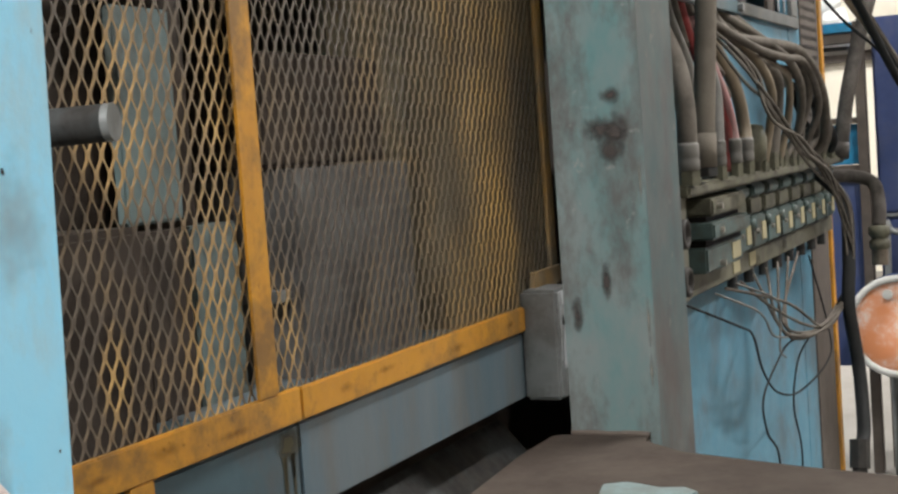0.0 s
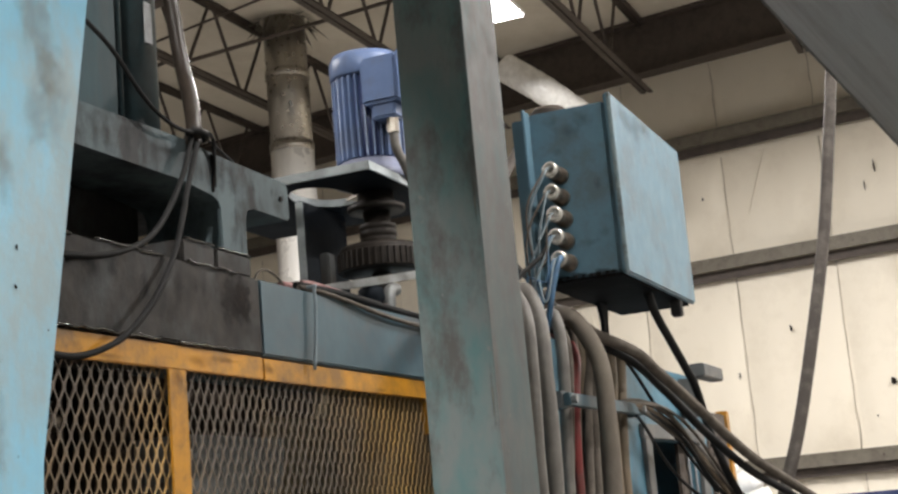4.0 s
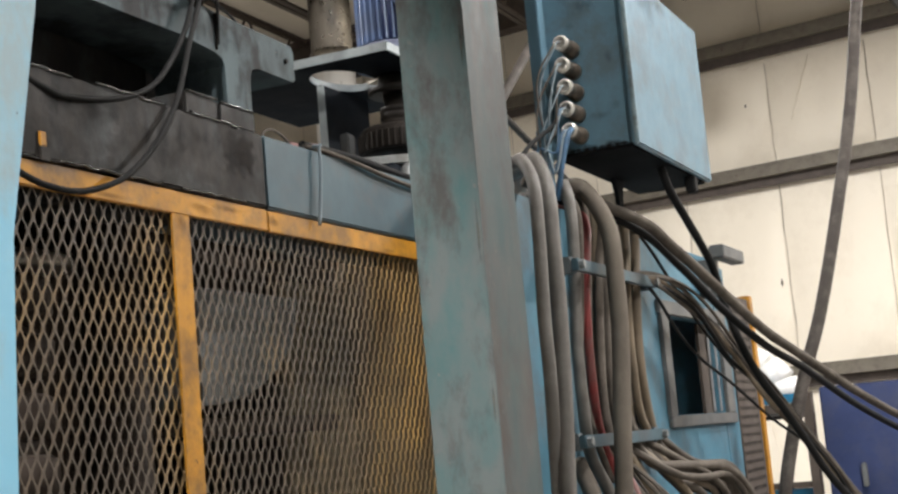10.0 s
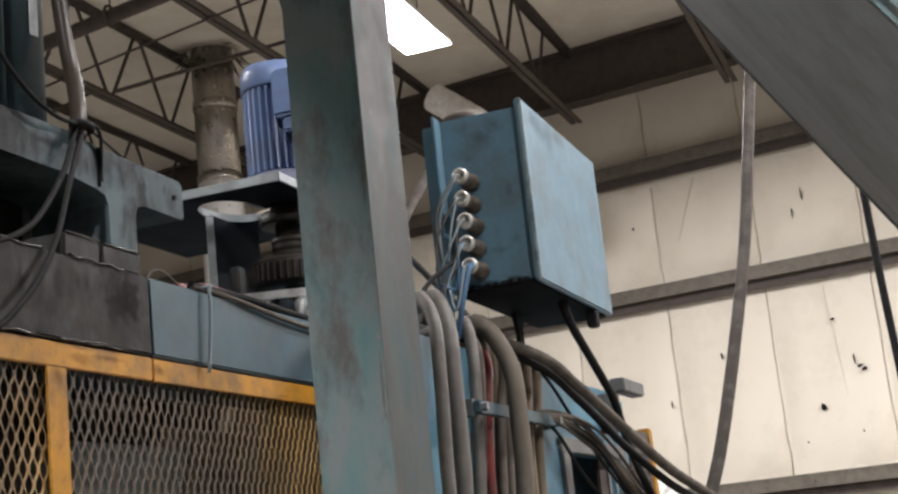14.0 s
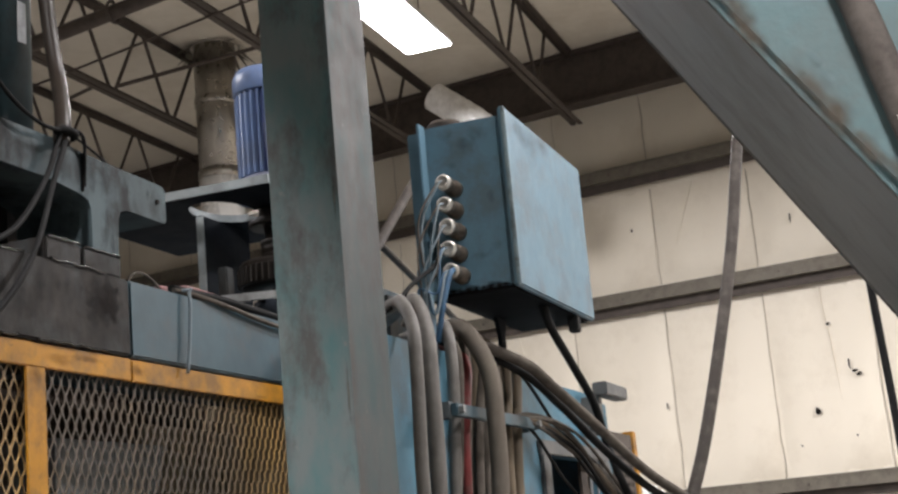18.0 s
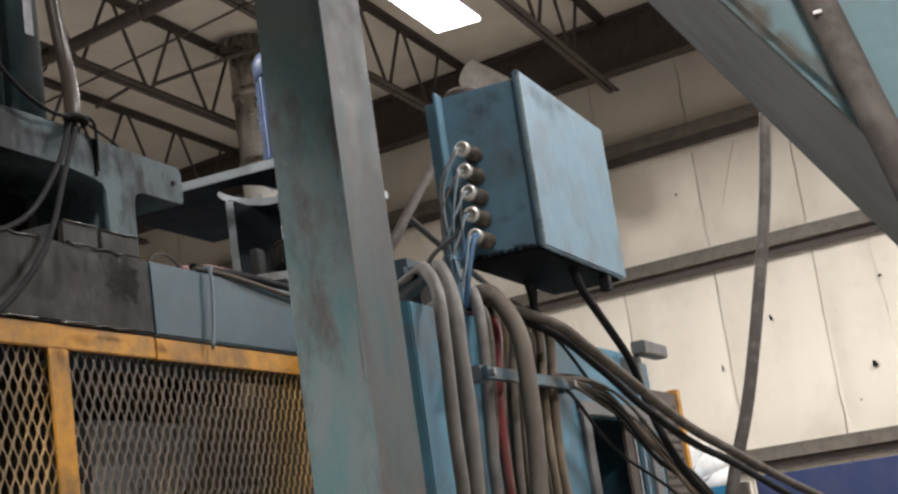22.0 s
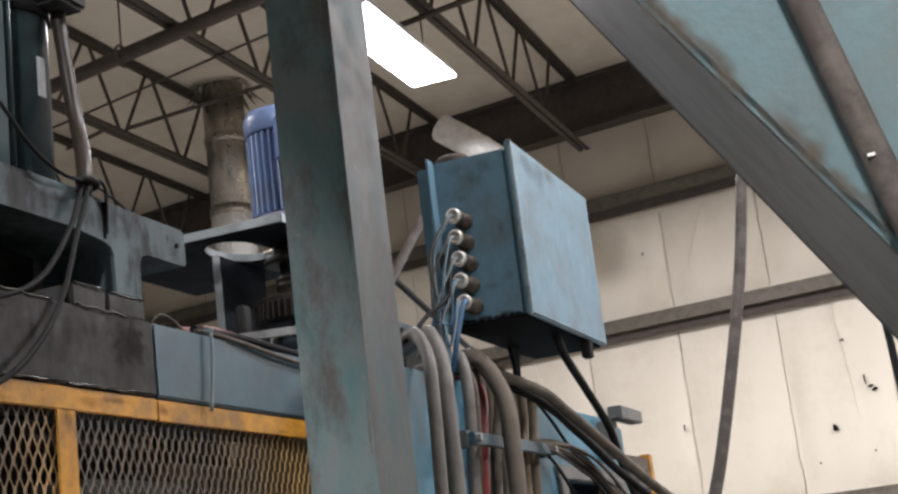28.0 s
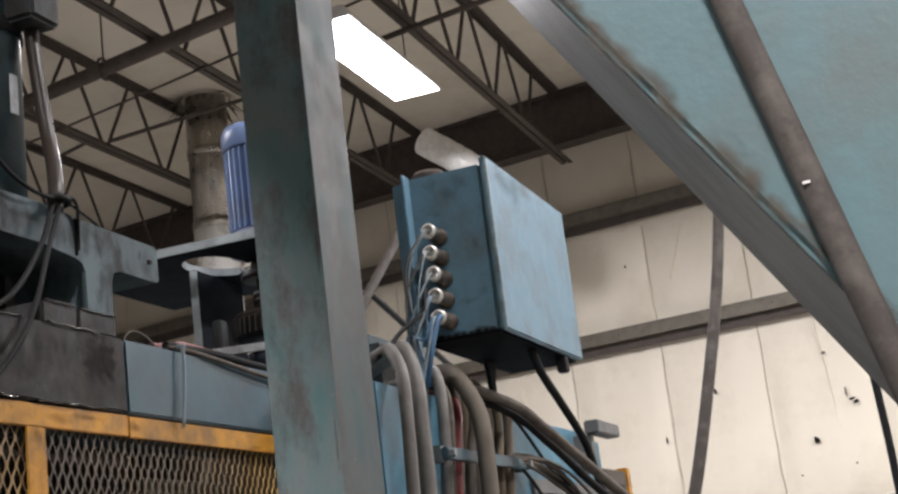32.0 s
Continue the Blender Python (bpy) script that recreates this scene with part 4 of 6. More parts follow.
part("clamp_band", cyl((CX, CY, 3.015), (CX, CY, 3.045), 0.096, seg=40), BLACK, ob, smooth=True)
part("side_housing", box(1.86, 2.085, 1.66, 1.82, 2.611, 3.6, 0.01), HOUSE, ob, "flat dark teal housing")
part("tie_rod", cyl((2.098, 1.672, 2.612), (2.098, 1.672, 3.6), 0.008, seg=12), GLOSST, ob, smooth=True)
na = [math.radians(a) for a in (262, 269, 276)]
plate_poly = [(CX + 0.0912 * math.cos(a), CY + 0.0912 * math.sin(a)) for a in na] + [(CX + 0.0935 * math.cos(a), CY + 0.0935 * math.sin(a)) for a in na[::-1]]
part("name_plate", prism(plate_poly, "z", 2.845, 2.925), PALE, ob, "small scuffed metal plate")

thing("riser_hose", "oily bronze hose rising beside the cylinder", "hose", bm=tube([(2.115, 1.535, 2.61), (2.128, 1.54, 2.652), (2.17, 1.572, 2.72), (2.2, 1.6, 2.779), (2.212, 1.618, 2.85), (2.2185, 1.63, 2.919), (2.228, 1.645, 3.005), (2.236, 1.65, 3.06)], 0.0145, 12, 8), material=BRONZE)
thing("hose_clamp", "black cable ties binding the hoses together", "clamp", bm=tube([(2.09, 1.535, 2.627), (2.105, 1.518, 2.63), (2.135, 1.52, 2.628), (2.145, 1.54, 2.626), (2.12, 1.552, 2.628)], 0.007, 8, 6), material=BLACK)
thing("hanging_hose", "black glossy hose hanging in a loop", "hose", "hanging hoses", tube([(2.112, 1.53, 2.64), (2.095, 1.528, 2.61), (2.047, 1.522, 2.526), (1.95, 1.512, 2.425), (1.842, 1.505, 2.375), (1.722, 1.5, 2.352), (1.652, 1.505, 2.357), (1.45, 1.52, 2.42), (1.32, 1.54, 2.5)], 0.0050, 10, 8), material=BLACK)
thing("hanging_hose", "black hose drooping over the guard rail", "hose", "hanging hoses", tube([(2.125, 1.53, 2.64), (2.106, 1.524, 2.6), (2.053, 1.512, 2.516), (1.986, 1.496, 2.404), (1.915, 1.488, 2.319), (1.82, 1.48, 2.245), (1.727, 1.475, 2.207), (1.649, 1.475, 2.197), (1.56, 1.48, 2.215), (1.4, 1.5, 2.3), (1.25, 1.5, 2.4)], 0.0050, 10, 8), material=BLACK)
thing("control_cable", "thin black cable tied to the hoses", "cable", bm=tube([(1.75, 1.56, 2.8), (1.831, 1.53, 2.739), (1.879, 1.522, 2.706), (1.928, 1.52, 2.665), (1.981, 1.52, 2.637), (2.045, 1.52, 2.622), (2.12, 1.525, 2.63)], 0.0038, 8, 8), material=BLACK)
thing("control_cable", "thin black cable dropping behind the clamp", "cable", bm=tube([(2.12, 1.53, 2.635), (2.155, 1.528, 2.64), (2.178, 1.532, 2.63), (2.188, 1.538, 2.6), (2.19, 1.542, 2.55)], 0.0034, 8, 8), material=BLACK)
thing("control_cable", "thin dark cable trailing over the cross beam", "cable", bm=tube([(2.13, 1.535, 2.636), (2.2, 1.545, 2.63), (2.3, 1.56, 2.615), (2.4, 1.6, 2.613), (2.44, 1.66, 2.612)], 0.0025, 8, 8), material=BLACK)
thing("conduit", "thin grey conduit strapped over the beam", "conduit", bm=tube([(2.47, 1.75, 2.395), (2.462, 1.52, 2.395), (2.457, 1.496, 2.385), (2.449, 1.495, 2.3), (2.436, 1.495, 2.232)], 0.0036, 8, 6), material=WIREG)
for k, (dz, dy, m_) in enumerate(((0.0, 0.0, BLACK), (0.012, 0.05, PINK), (0.014, 0.09, PINK), (0.016, 0.13, TANC), (0.0, 0.17, CABLE), (0.03, 0.07, PINK))):
    thing("laid_cable", "dusty cable laid along the top beam", "cable", "laid cables",
          tube([(2.45 + 0.03 * k, 1.53 + dy, 2.40 + dz), (2.65, 1.53 + dy, 2.405 + dz), (2.85, 1.525 + dy, 2.398 + dz), (3.05, 1.54 + dy, 2.40 + dz), (3.3, 1.6 + dy, 2.41 + dz)], 0.009, 8, 6), material=m_)
thing("sagging_wire", "dark cable sagging along the top edge of the blue beam", "cable", bm=tube([(2.44, 1.52, 2.395), (2.52, 1.506, 2.39), (2.62, 1.5, 2.382), (2.75, 1.498, 2.372), (2.9, 1.498, 2.366), (3.08, 1.5, 2.368)], 0.005, 6, 8), material=CABLE)
thing("arched_wire", "thin wire standing in an arch on the press top", "wire", bm=tube([(2.37, 1.58, 2.387), (2.385, 1.58, 2.42), (2.42, 1.58, 2.435), (2.47, 1.58, 2.425), (2.49, 1.57, 2.395)], 0.0025, 6, 8), material=CABLE)

# ---- drive motor on its bracket ----
ob = base("motor_bracket", "grey painted steel bracket plate with a round hole", "bracket", 3.5, 2.1, 2.5)
bm = bmesh.new()
hx, hy, hr, hl = 3.915, 2.197, 0.093, 0.15
x0, x1, y0, y1 = 3.70, 4.35, 1.935, 2.62
outer = []
ns = 32
for k in range(ns):
    a = 2 * math.pi * k / ns + math.pi / ns
    c, s = math.cos(a), math.sin(a)
    t = min(((x1 if c > 0 else x0) - hx) / c, ((y1 if s > 0 else y0) - hy) / s)
    outer.append((hx + t * c, hy + t * s))
for cx_, cy_ in ((x0, y0), (x1, y0), (x0, y1), (x1, y1)):
    i = min(range(ns), key=lambda q: (outer[q][0] - cx_) ** 2 + (outer[q][1] - cy_) ** 2)
    outer[i] = (cx_, cy_)
lv = []
for z in (2.955, 2.98):
    lv.append(([bm.verts.new((p[0], p[1], z)) for p in outer],
               [bm.verts.new((hx + hl * math.cos(2 * math.pi * k / ns + math.pi / ns), hy + hr * math.sin(2 * math.pi * k / ns + math.pi / ns), z)) for k in range(ns)]))
(o0, i0), (o1, i1) = lv
for k in range(ns):
    j = (k + 1) % ns
    bm.faces.new((o0[k], i0[k], i0[j], o0[j]))
    bm.faces.new((o1[k], o1[j], i1[j], i1[k]))
    bm.faces.new((o0[k], o0[j], o1[j], o1[k]))
    bm.faces.new((i0[k], i1[k], i1[j], i0[j]))
bmesh.ops.recalc_face_normals(bm, faces=bm.faces)
# Near-black holds the plate's shade; the pale strips paint its lit edges.
part("plate", bm, UNDER, ob, "oily plate with its underside shade painted black")
part("edge_strip", box(3.694, 3.699, 1.93, 2.62, 2.957, 2.984, 0.001), EDGEP, ob, "pale grey edge with its light painted in")
part("edge_strip", box(3.694, 4.35, 1.929, 1.934, 2.957, 2.984, 0.001), EDGEP, ob, "pale grey edge with its light painted in")
rim = cyl((0, 0, 2.9565), (0, 0, 2.9795), 1.0, seg=32, caps=False)
for v in rim.verts:
    v.co.x, v.co.y = hx + (hl - 0.0008) * v.co.x, hy + (hr - 0.0008) * v.co.y
part("hole_rim", rim, EDGEP, ob, "bright hole rim", smooth=True)
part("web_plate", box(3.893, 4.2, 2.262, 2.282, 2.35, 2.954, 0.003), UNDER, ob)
part("web_edge", box(3.889, 3.8925, 2.258, 2.284, 2.35, 2.95, 0.001), EDGEP, ob, "pale grey edge with its light painted in")
part("hole_clip", prism([(3.93, 2.08), (4.03, 2.05), (4.01, 2.115), (3.96, 2.14)], "z", 2.944, 2.953), CHROME, ob)

ob = base("drive_motor", "bright blue finned electric motor standing on the bracket", "electric motor", 3.55, 1.86, 2.874)
MX, MY = 3.965, 2.04
ZB = 2.981
part("flange", lathe([(0.125, 0), (0.128, 0.004), (0.128, 0.02), (0.12, 0.026), (0.108, 0.06), (0.1, 0.066)], (MX, MY, ZB)), DULLB, ob, "dusty lilac-grey flange")
# Navy on the stator paints the shade between the cooling fins.
part("stator", cyl((MX, MY, ZB + 0.06), (MX, MY, ZB + 0.335), 0.09, seg=32), NAVY, ob, smooth=True)
fin = bmesh.new()
box_bm(fin, -0.0032, 0.0032, 0.088, 0.113, 0, 0.265)
fm = mesh_of("cooling_fin", fin, MOTOR)
for k in range(30):
    f = new("cooling_fin", fm)
    f.matrix_world = Matrix.Translation((MX, MY, ZB + 0.066)) @ Matrix.Rotation(2 * math.pi * k / 30, 4, "Z")
    f.parent = ob
part("fan_cover", lathe([(0.112, 0), (0.116, 0.004), (0.116, 0.055), (0.106, 0.076), (0.06, 0.086), (0.0, 0.088)], (MX, MY, ZB + 0.335)), MOTOR, ob)
tb = part("terminal_box", box(MX - 0.15, MX - 0.06, MY - 0.17, MY - 0.045, ZB + 0.21, ZB + 0.36, 0.01), MOTOR, ob)
part("terminal_lid", box(MX - 0.154, MX - 0.056, MY - 0.182, MY - 0.168, ZB + 0.204, ZB + 0.366, 0.006), MOTOR, tb)
part("box_neck", box(MX - 0.135, MX - 0.06, MY - 0.15, MY - 0.07, ZB + 0.165, ZB + 0.211, 0.006), MOTOR, tb)
part("gland_nut", cyl((MX - 0.105, MY - 0.125, ZB + 0.12), (MX - 0.105, MY - 0.125, ZB + 0.166), 0.02, seg=8), CHROME, ob, "nickel cable gland")
part("lead", tube([(MX - 0.105, MY - 0.125, ZB + 0.125), (MX - 0.102, MY - 0.13, ZB + 0.07), (MX - 0.085, MY - 0.145, ZB + 0.02), (MX - 0.05, MY - 0.155, ZB - 0.05), (MX + 0.08, MY - 0.15, ZB - 0.2)], 0.015, 8, 8, 0.06), LCABLE, ob, "pale grey motor lead")
ob = base("belt_pulley", "oily dark belt pulley under the motor plate", "pulley", MX, MY, 2.5)
part("coupling", lathe([(0.085, 0), (0.09, 0.005), (0.09, 0.018), (0.06, 0.03), (0.055, 0.06)], (MX, MY, 2.89)), SOOT, ob)
part("hub", lathe([(0.05, 0), (0.058, 0.004), (0.058, 0.018), (0.052, 0.022), (0.058, 0.026), (0.058, 0.042), (0.052, 0.046), (0.058, 0.05), (0.058, 0.064), (0.04, 0.07), (0.045, 0.12)], (MX, MY, 2.785)), SOOT, ob)
part("wheel", lathe([(0.03, 0), (0.112, 0.0), (0.126, 0.012), (0.128, 0.07), (0.118, 0.085), (0.06, 0.088)], (MX, MY, 2.695)), SOOT, ob, "oily brown-black pulley wheel")
part("shaft", cyl((MX, MY, 2.35), (MX, MY, 2.7), 0.03), GREASE, ob)
tp = part("belt_ring", lathe([(0.128, 0), (0.1295, 0.004), (0.1295, 0.056), (0.128, 0.06)], (MX, MY, 2.702), seg=36), SOOT, ob, "black toothed belt")
tooth = mesh_of("tooth", cyl((0.13, 0, 2.706), (0.13, 0, 2.758), 0.0045, seg=6), SOOT)
for k in range(40):
    o = new("tooth", tooth)
    o.matrix_world = Matrix.Translation((MX, MY, 0)) @ Matrix.Rotation(2 * math.pi * k / 40, 4, "Z")
    o.parent = tp
ob = base("belt_guard", "scuffed grey steel guard bar beside the pulley", "guard", 3.5, 1.95, 2.5)
part("bar", prism([(3.22, 2.523), (3.94, 2.658), (4.2, 2.706), (4.2, 2.736), (3.94, 2.684), (3.22, 2.545)], "y", 1.9, 1.93, 0.002), GREY, ob, "pale scuffed bar")
part("upright", box(3.71, 3.755, 2.09, 2.12, 2.35, 2.735, 0.004), GREASE, ob)
part("strut", box(3.25, 3.28, 1.93, 2.12, 2.5, 2.525, 0.003), GREASE, ob)
thing("pipe_elbow", "pale cast elbow fitting on the press top", "fitting", bm=tube([(3.66, 1.885, 2.5), (3.665, 1.885, 2.57), (3.685, 1.885, 2.59), (3.715, 1.885, 2.595)], 0.019, 12, 5), material=GREY)
thing("air_valve", "small dark cast valve on the press top", "valve", bm=lathe([(0.03, 0), (0.035, 0.01), (0.03, 0.05), (0.04, 0.06), (0.035, 0.09), (0.015, 0.1)], (3.62, 1.92, 2.5), "z", 12), material=UNDER)
thing("oil_nozzle", "small pipe stub beside the bracket", "pipe", bm=tube([(3.3, 2.15, 2.51), (3.4, 2.15, 2.58), (3.52, 2.14, 2.61), (3.62, 2.13, 2.62)], 0.02, 10, 6), material=GREASE)

# ---- post, support table, chute, leg ----
ob = base("steel_post", "worn teal square steel post standing beside a dusty plate", "post", 2.07, 1.03, 1.09)
post = part("tube", box(2.015, 2.168, 0.978, 1.092, 0.0, 4.4, 0.0012), TEAL, ob, "teal paint with one rubbed face in a darker, greyer tone")
# The -y face takes a darker, greyer tone than the teal.
post.data.materials.append(GREYFACE)
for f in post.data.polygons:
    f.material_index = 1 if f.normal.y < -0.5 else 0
part("weld_bead", tube([(2.013, 0.991 + 0.025 * k, 1.113 + 0.001 * (k % 2)) for k in range(5)], 0.004, 6, 3), RUST, ob, "dust-caked weld bead")
for k, (y, z, ru, rv) in enumerate(((1.012, 1.524, 0.012, 0.009), (1.024, 1.484, 0.022, 0.013), (1.006, 1.482, 0.014, 0.018), (1.014, 1.458, 0.016, 0.014), (1.03, 1.3, 0.006, 0.02), (1.07, 1.26, 0.006, 0.02))):
    part("paint_chip", patch((2.0148, y + 0.004, z), (0, -1, 0), (0, 0, 1), ru * 1.5, rv * 1.5, 70 + k, 0.0005 + 0.0002 * k), CHIPS, ob, "brown patch of lost paint")

for k, (z, rv) in enumerate(((1.19, 0.03), (1.25, 0.045), (1.42, 0.03), (1.66, 0.05), (1.84, 0.04), (2.1, 0.06), (2.4, 0.05))):
    part("worn_edge", patch((2.0148, 0.9845, z), (0, -1, 0), (0, 0, 1), 0.0034, rv, 90 + k, 0.0004), RUBS, ob, "pale rubbed edge")
table = [(1.2, 1.09), (1.723, 1.104), (1.887, 1.117), (2.0, 1.116), (2.013, 1.105), (2.013, 0.99), (1.985, 0.984), (1.936, 0.929), (1.882, 0.787), (1.852, 0.685), (1.8, 0.1), (1.8, -1.2), (1.2, -1.2)]
ob = base("support_table", "rusty brown steel support plate thick with dust", "support table", 1.6, 0, 0)
part("top_plate", prism(table, "z", 1.075, 1.112, 0.004), TABLEM, ob)
part("apron", box(1.3, 1.76, -1.1, 1.04, 0.0, 1.074), RUST, ob)
part("scrap_cloth", prism([(1.64, 0.945), (1.7, 0.955), (1.757, 0.968), (1.77, 0.945), (1.762, 0.925), (1.752, 0.905), (1.757, 0.88), (1.74, 0.862), (1.722, 0.868), (1.71, 0.845), (1.66, 0.84), (1.62, 0.87)], "z", 1.1125, 1.117, 0.0015), FRAMEB, ob, "pale blue scrap lying in the dust")

ob = base("inclined_chute", "teal steel chute slanting down with a dull grey underside", "chute", 1.4, -0.4, 1.085)
CHG = mat("dull_grey_underside", (0.22, 0.21, 0.2), 0.55, col2=(0.17, 0.165, 0.16), scale=3, dirt=(0.1, 0.085, 0.07), dirt_amount=0.5)
CHT = mat("faded_teal_side", (0.088, 0.155, 0.166), 0.5, col2=(0.098, 0.142, 0.15), scale=6, dirt=(0.10, 0.10, 0.09), dirt_scale=5, dirt_amount=0.5)


def chute_y(z, x):
    # the slanting edge, a little apart at the near and the far end
    return (0.655 * z - 1.175) * (1.85 - x) / 0.85 + (0.632 * z - 1.118) * (x - 1.0) / 0.85


bm = bmesh.new()
cs = []
for x in (1.0, 1.85):
    cs.append([bm.verts.new(p) for p in ((x, chute_y(1.09, x), 1.09), (x, chute_y(3.9, x), 3.9), (x, -0.3, 3.9), (x, -1.15, 1.09))])
bm.faces.new(cs[0])
bm.faces.new(cs[1][::-1])
for i in range(4):
    bm.faces.new((cs[0][i], cs[1][i], cs[1][(i + 1) % 4], cs[0][(i + 1) % 4]))
bmesh.ops.recalc_face_normals(bm, faces=bm.faces)
bmesh.ops.bevel(bm, geom=list(bm.edges), offset=0.006, segments=3, affect="EDGES")
part("body", bm, CHT, ob)
# underside sheet and its lip at the far end
bm = bmesh.new()
q = [(1.009, 1.115), (1.85, 1.115), (1.85, 3.9), (1.009, 3.9)]
lo = [bm.verts.new((x, chute_y(z, x) - 0.004, z)) for x, z in q]
hi = [bm.verts.new((x, chute_y(z, x) + 0.0015, z)) for x, z in q]
bm.faces.new(lo)
bm.faces.new(hi[::-1])
for i in range(4):
    bm.faces.new((lo[i], hi[i], hi[(i + 1) % 4], lo[(i + 1) % 4]))
bmesh.ops.recalc_face_normals(bm, faces=bm.faces)
part("underside_sheet", bm, CHG, ob, "dull grey underside sheet")
RUSTS = stain("rusty_rubbed_edge", (0.125, 0.105, 0.082), 0.7, 1.0, 0.02, 0.7)
CHALK = stain("pale_chalky_rub", (0.17, 0.25, 0.27), 0.7, 1.2, 0.02, 0.4)
along = Vector((0, chute_y(2.5, 1.0) - chute_y(2.0, 1.0), 0.5)).normalized()
rng = random.Random(41)
for k in range(46):
    z = 1.75 + 0.017 * k + rng.uniform(-0.006, 0.006)
    part("rust_rub", patch((0.9997, chute_y(z, 1.0) - rng.uniform(0.004, 0.011), z), along, (0, along.z, -along.y), rng.uniform(0.014, 0.035), rng.uniform(0.005, 0.011), 700 + k, 0.0004 + 0.00004 * k), RUSTS, ob, "brown rust rubbed along the edge")
for k, z in enumerate((2.06, 2.125, 2.14, 2.3, 2.34)):
    part("chalk_rub", patch((0.9997, chute_y(z, 1.0) - 0.018 - 0.004 * (k % 3), z), along, (0, along.z, -along.y), 0.012, 0.004, 760 + k, 0.0026), CHALK, ob, "pale chalky rub")
part("end_lip", tube([(1.849, chute_y(z, 1.849), z) for z in (1.1, 2.0, 3.0, 3.9)], 0.004, 8, 4), CHG, ob, "folded grey lip")
part("conduit", tube([(0.9855, 0.24 * z - 0.349, z) for z in (1.1, 1.6, 2.1, 2.6, 3.9)], 0.0106, 16, 5), COND, ob, "grey conduit strapped along the side")
part("conduit_label", box(0.9735, 0.9755, 0.152, 0.157, 2.085, 2.0868), DRUMW, ob, "tiny white mark")

ob = base("steel_gantry", "light blue painted steel column bending outwards as it rises", "steel column", 0.8, 1.05, 0)
LEGY = 1.01


def leg_x(z):
    return 1.018 + (0.037 if z < 2.0 else 0.195) * (z - 2.0)


edge = [(leg_x(z), z) for z in (0.0, 1.0, 1.9, 1.97, 2.0, 2.03, 2.1, 3.0, 4.4)]
part("leg", prism(edge + [(x - 0.42, z) for x, z in edge[::-1]], "y", LEGY, LEGY + 0.1), LBLUE, ob)
rng = random.Random(8)
for k in range(16):
    z = rng.choice((rng.uniform(1.2, 1.75), rng.uniform(1.9, 2.45)))
    r = rng.uniform(0.0006, 0.0017)
    part("paint_nick", patch((leg_x(z) - rng.uniform(0.004, 0.13), LEGY - 0.0002, z), (1, 0, 0), (0, 0, 1), r, r * rng.uniform(0.6, 2.2), 150 + k, 0.0006), (SCUFF, OIL)[k % 2], ob, "dark nick in the paint")

for k in range(12):
    z = (1.27, 1.33, 1.45, 1.56, 1.6, 2.02, 2.1, 2.25, 2.3, 2.33, 2.36, 2.4)[k]
    part("dust_smear", patch((leg_x(z) - rng.uniform(0.02, 0.11), LEGY - 0.0002, z), (1, 0, 0), (0, 0, 1), rng.uniform(0.018, 0.035), rng.uniform(0.03, 0.07), 180 + k, 0.0008 + 0.0001 * k), DUSTS, ob, "tan dust smear")

# ---- side panel of the press ----
PY = 1.335
ob = base("side_cabinet", "light blue press side cabinet with a framed opening", "machine cabinet", 4.2, 2, 0)
WX0, WX1, WZ0, WZ1 = 4.24, 4.88, 1.815, 2.12
part("front_sheet", box(3.03, WX0, PY, PY + 0.03, 0.02, 2.355, 0.004), LBLUE2, ob)
part("front_sheet", box(WX1, 5.07, PY, PY + 0.03, 0.02, 2.33, 0.004), LBLUE2, ob)
part("front_sheet", box(WX0 + 0.001, WX1 - 0.001, PY + 0.001, PY + 0.03, 0.02, WZ0), LBLUE2, ob)
part("front_sheet", box(WX0 + 0.001, WX1 - 0.001, PY + 0.001, PY + 0.03, WZ1, 2.35), LBLUE2, ob)
part("end_sheet", box(5.04, 5.068, PY + 0.031, 2.89, 0.02, 2.33), LBLUE2, ob)
part("top_sheet", box(3.225, 5.03, PY + 0.031, 2.89, 2.31, 2.35), BLUE, ob)
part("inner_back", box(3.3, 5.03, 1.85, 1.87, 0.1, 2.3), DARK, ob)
part("sliding_plate", box(4.76, 4.87, PY + 0.034, PY + 0.045, 1.81, 2.12), RUST, ob, "brown sliding plate in the opening")
for nm, b in (("frame_top", (4.155, 4.975, 2.122, 2.165)), ("frame_bottom", (4.17, 5.0, 1.778, 1.814)), ("frame_side", (4.165, 4.24, 1.8142, 2.1218)), ("frame_side", (4.885, 4.985, 1.8142, 2.1218))):
    part(nm, box(b[0], b[1], PY - 0.014, PY + 0.0, b[2], b[3], 0.003), FRAMEM, ob, "grime-brown steel opening frame")
for k in range(6):
    part("glass_shard", cyl((4.7 + 0.03 * k, PY - 0.003, 1.82), (4.705 + 0.03 * k, PY - 0.003, 2.1 - 0.02 * (k % 3)), 0.004, seg=6), PALE, ob) if k in (1, 4) else None

ob = base("end_guard", "brown perforated guard with an orange edge angle", "guard", 5.25, PY, 0)
part("perforated_sheet", box(5.075, 5.4, PY - 0.004, PY + 0.006, 0.05, 2.235, 0.002), RUST, ob)
hm = mesh_of("hole", cyl((0, -0.0055, 0), (0, -0.004, 0), 0.008, seg=8), OIL)
for i in range(8):
    for k in range(30):
        h = new("hole", hm)
        h.location = (5.1 + 0.036 * i, PY, 1.25 + 0.032 * k)
        h.parent = ob
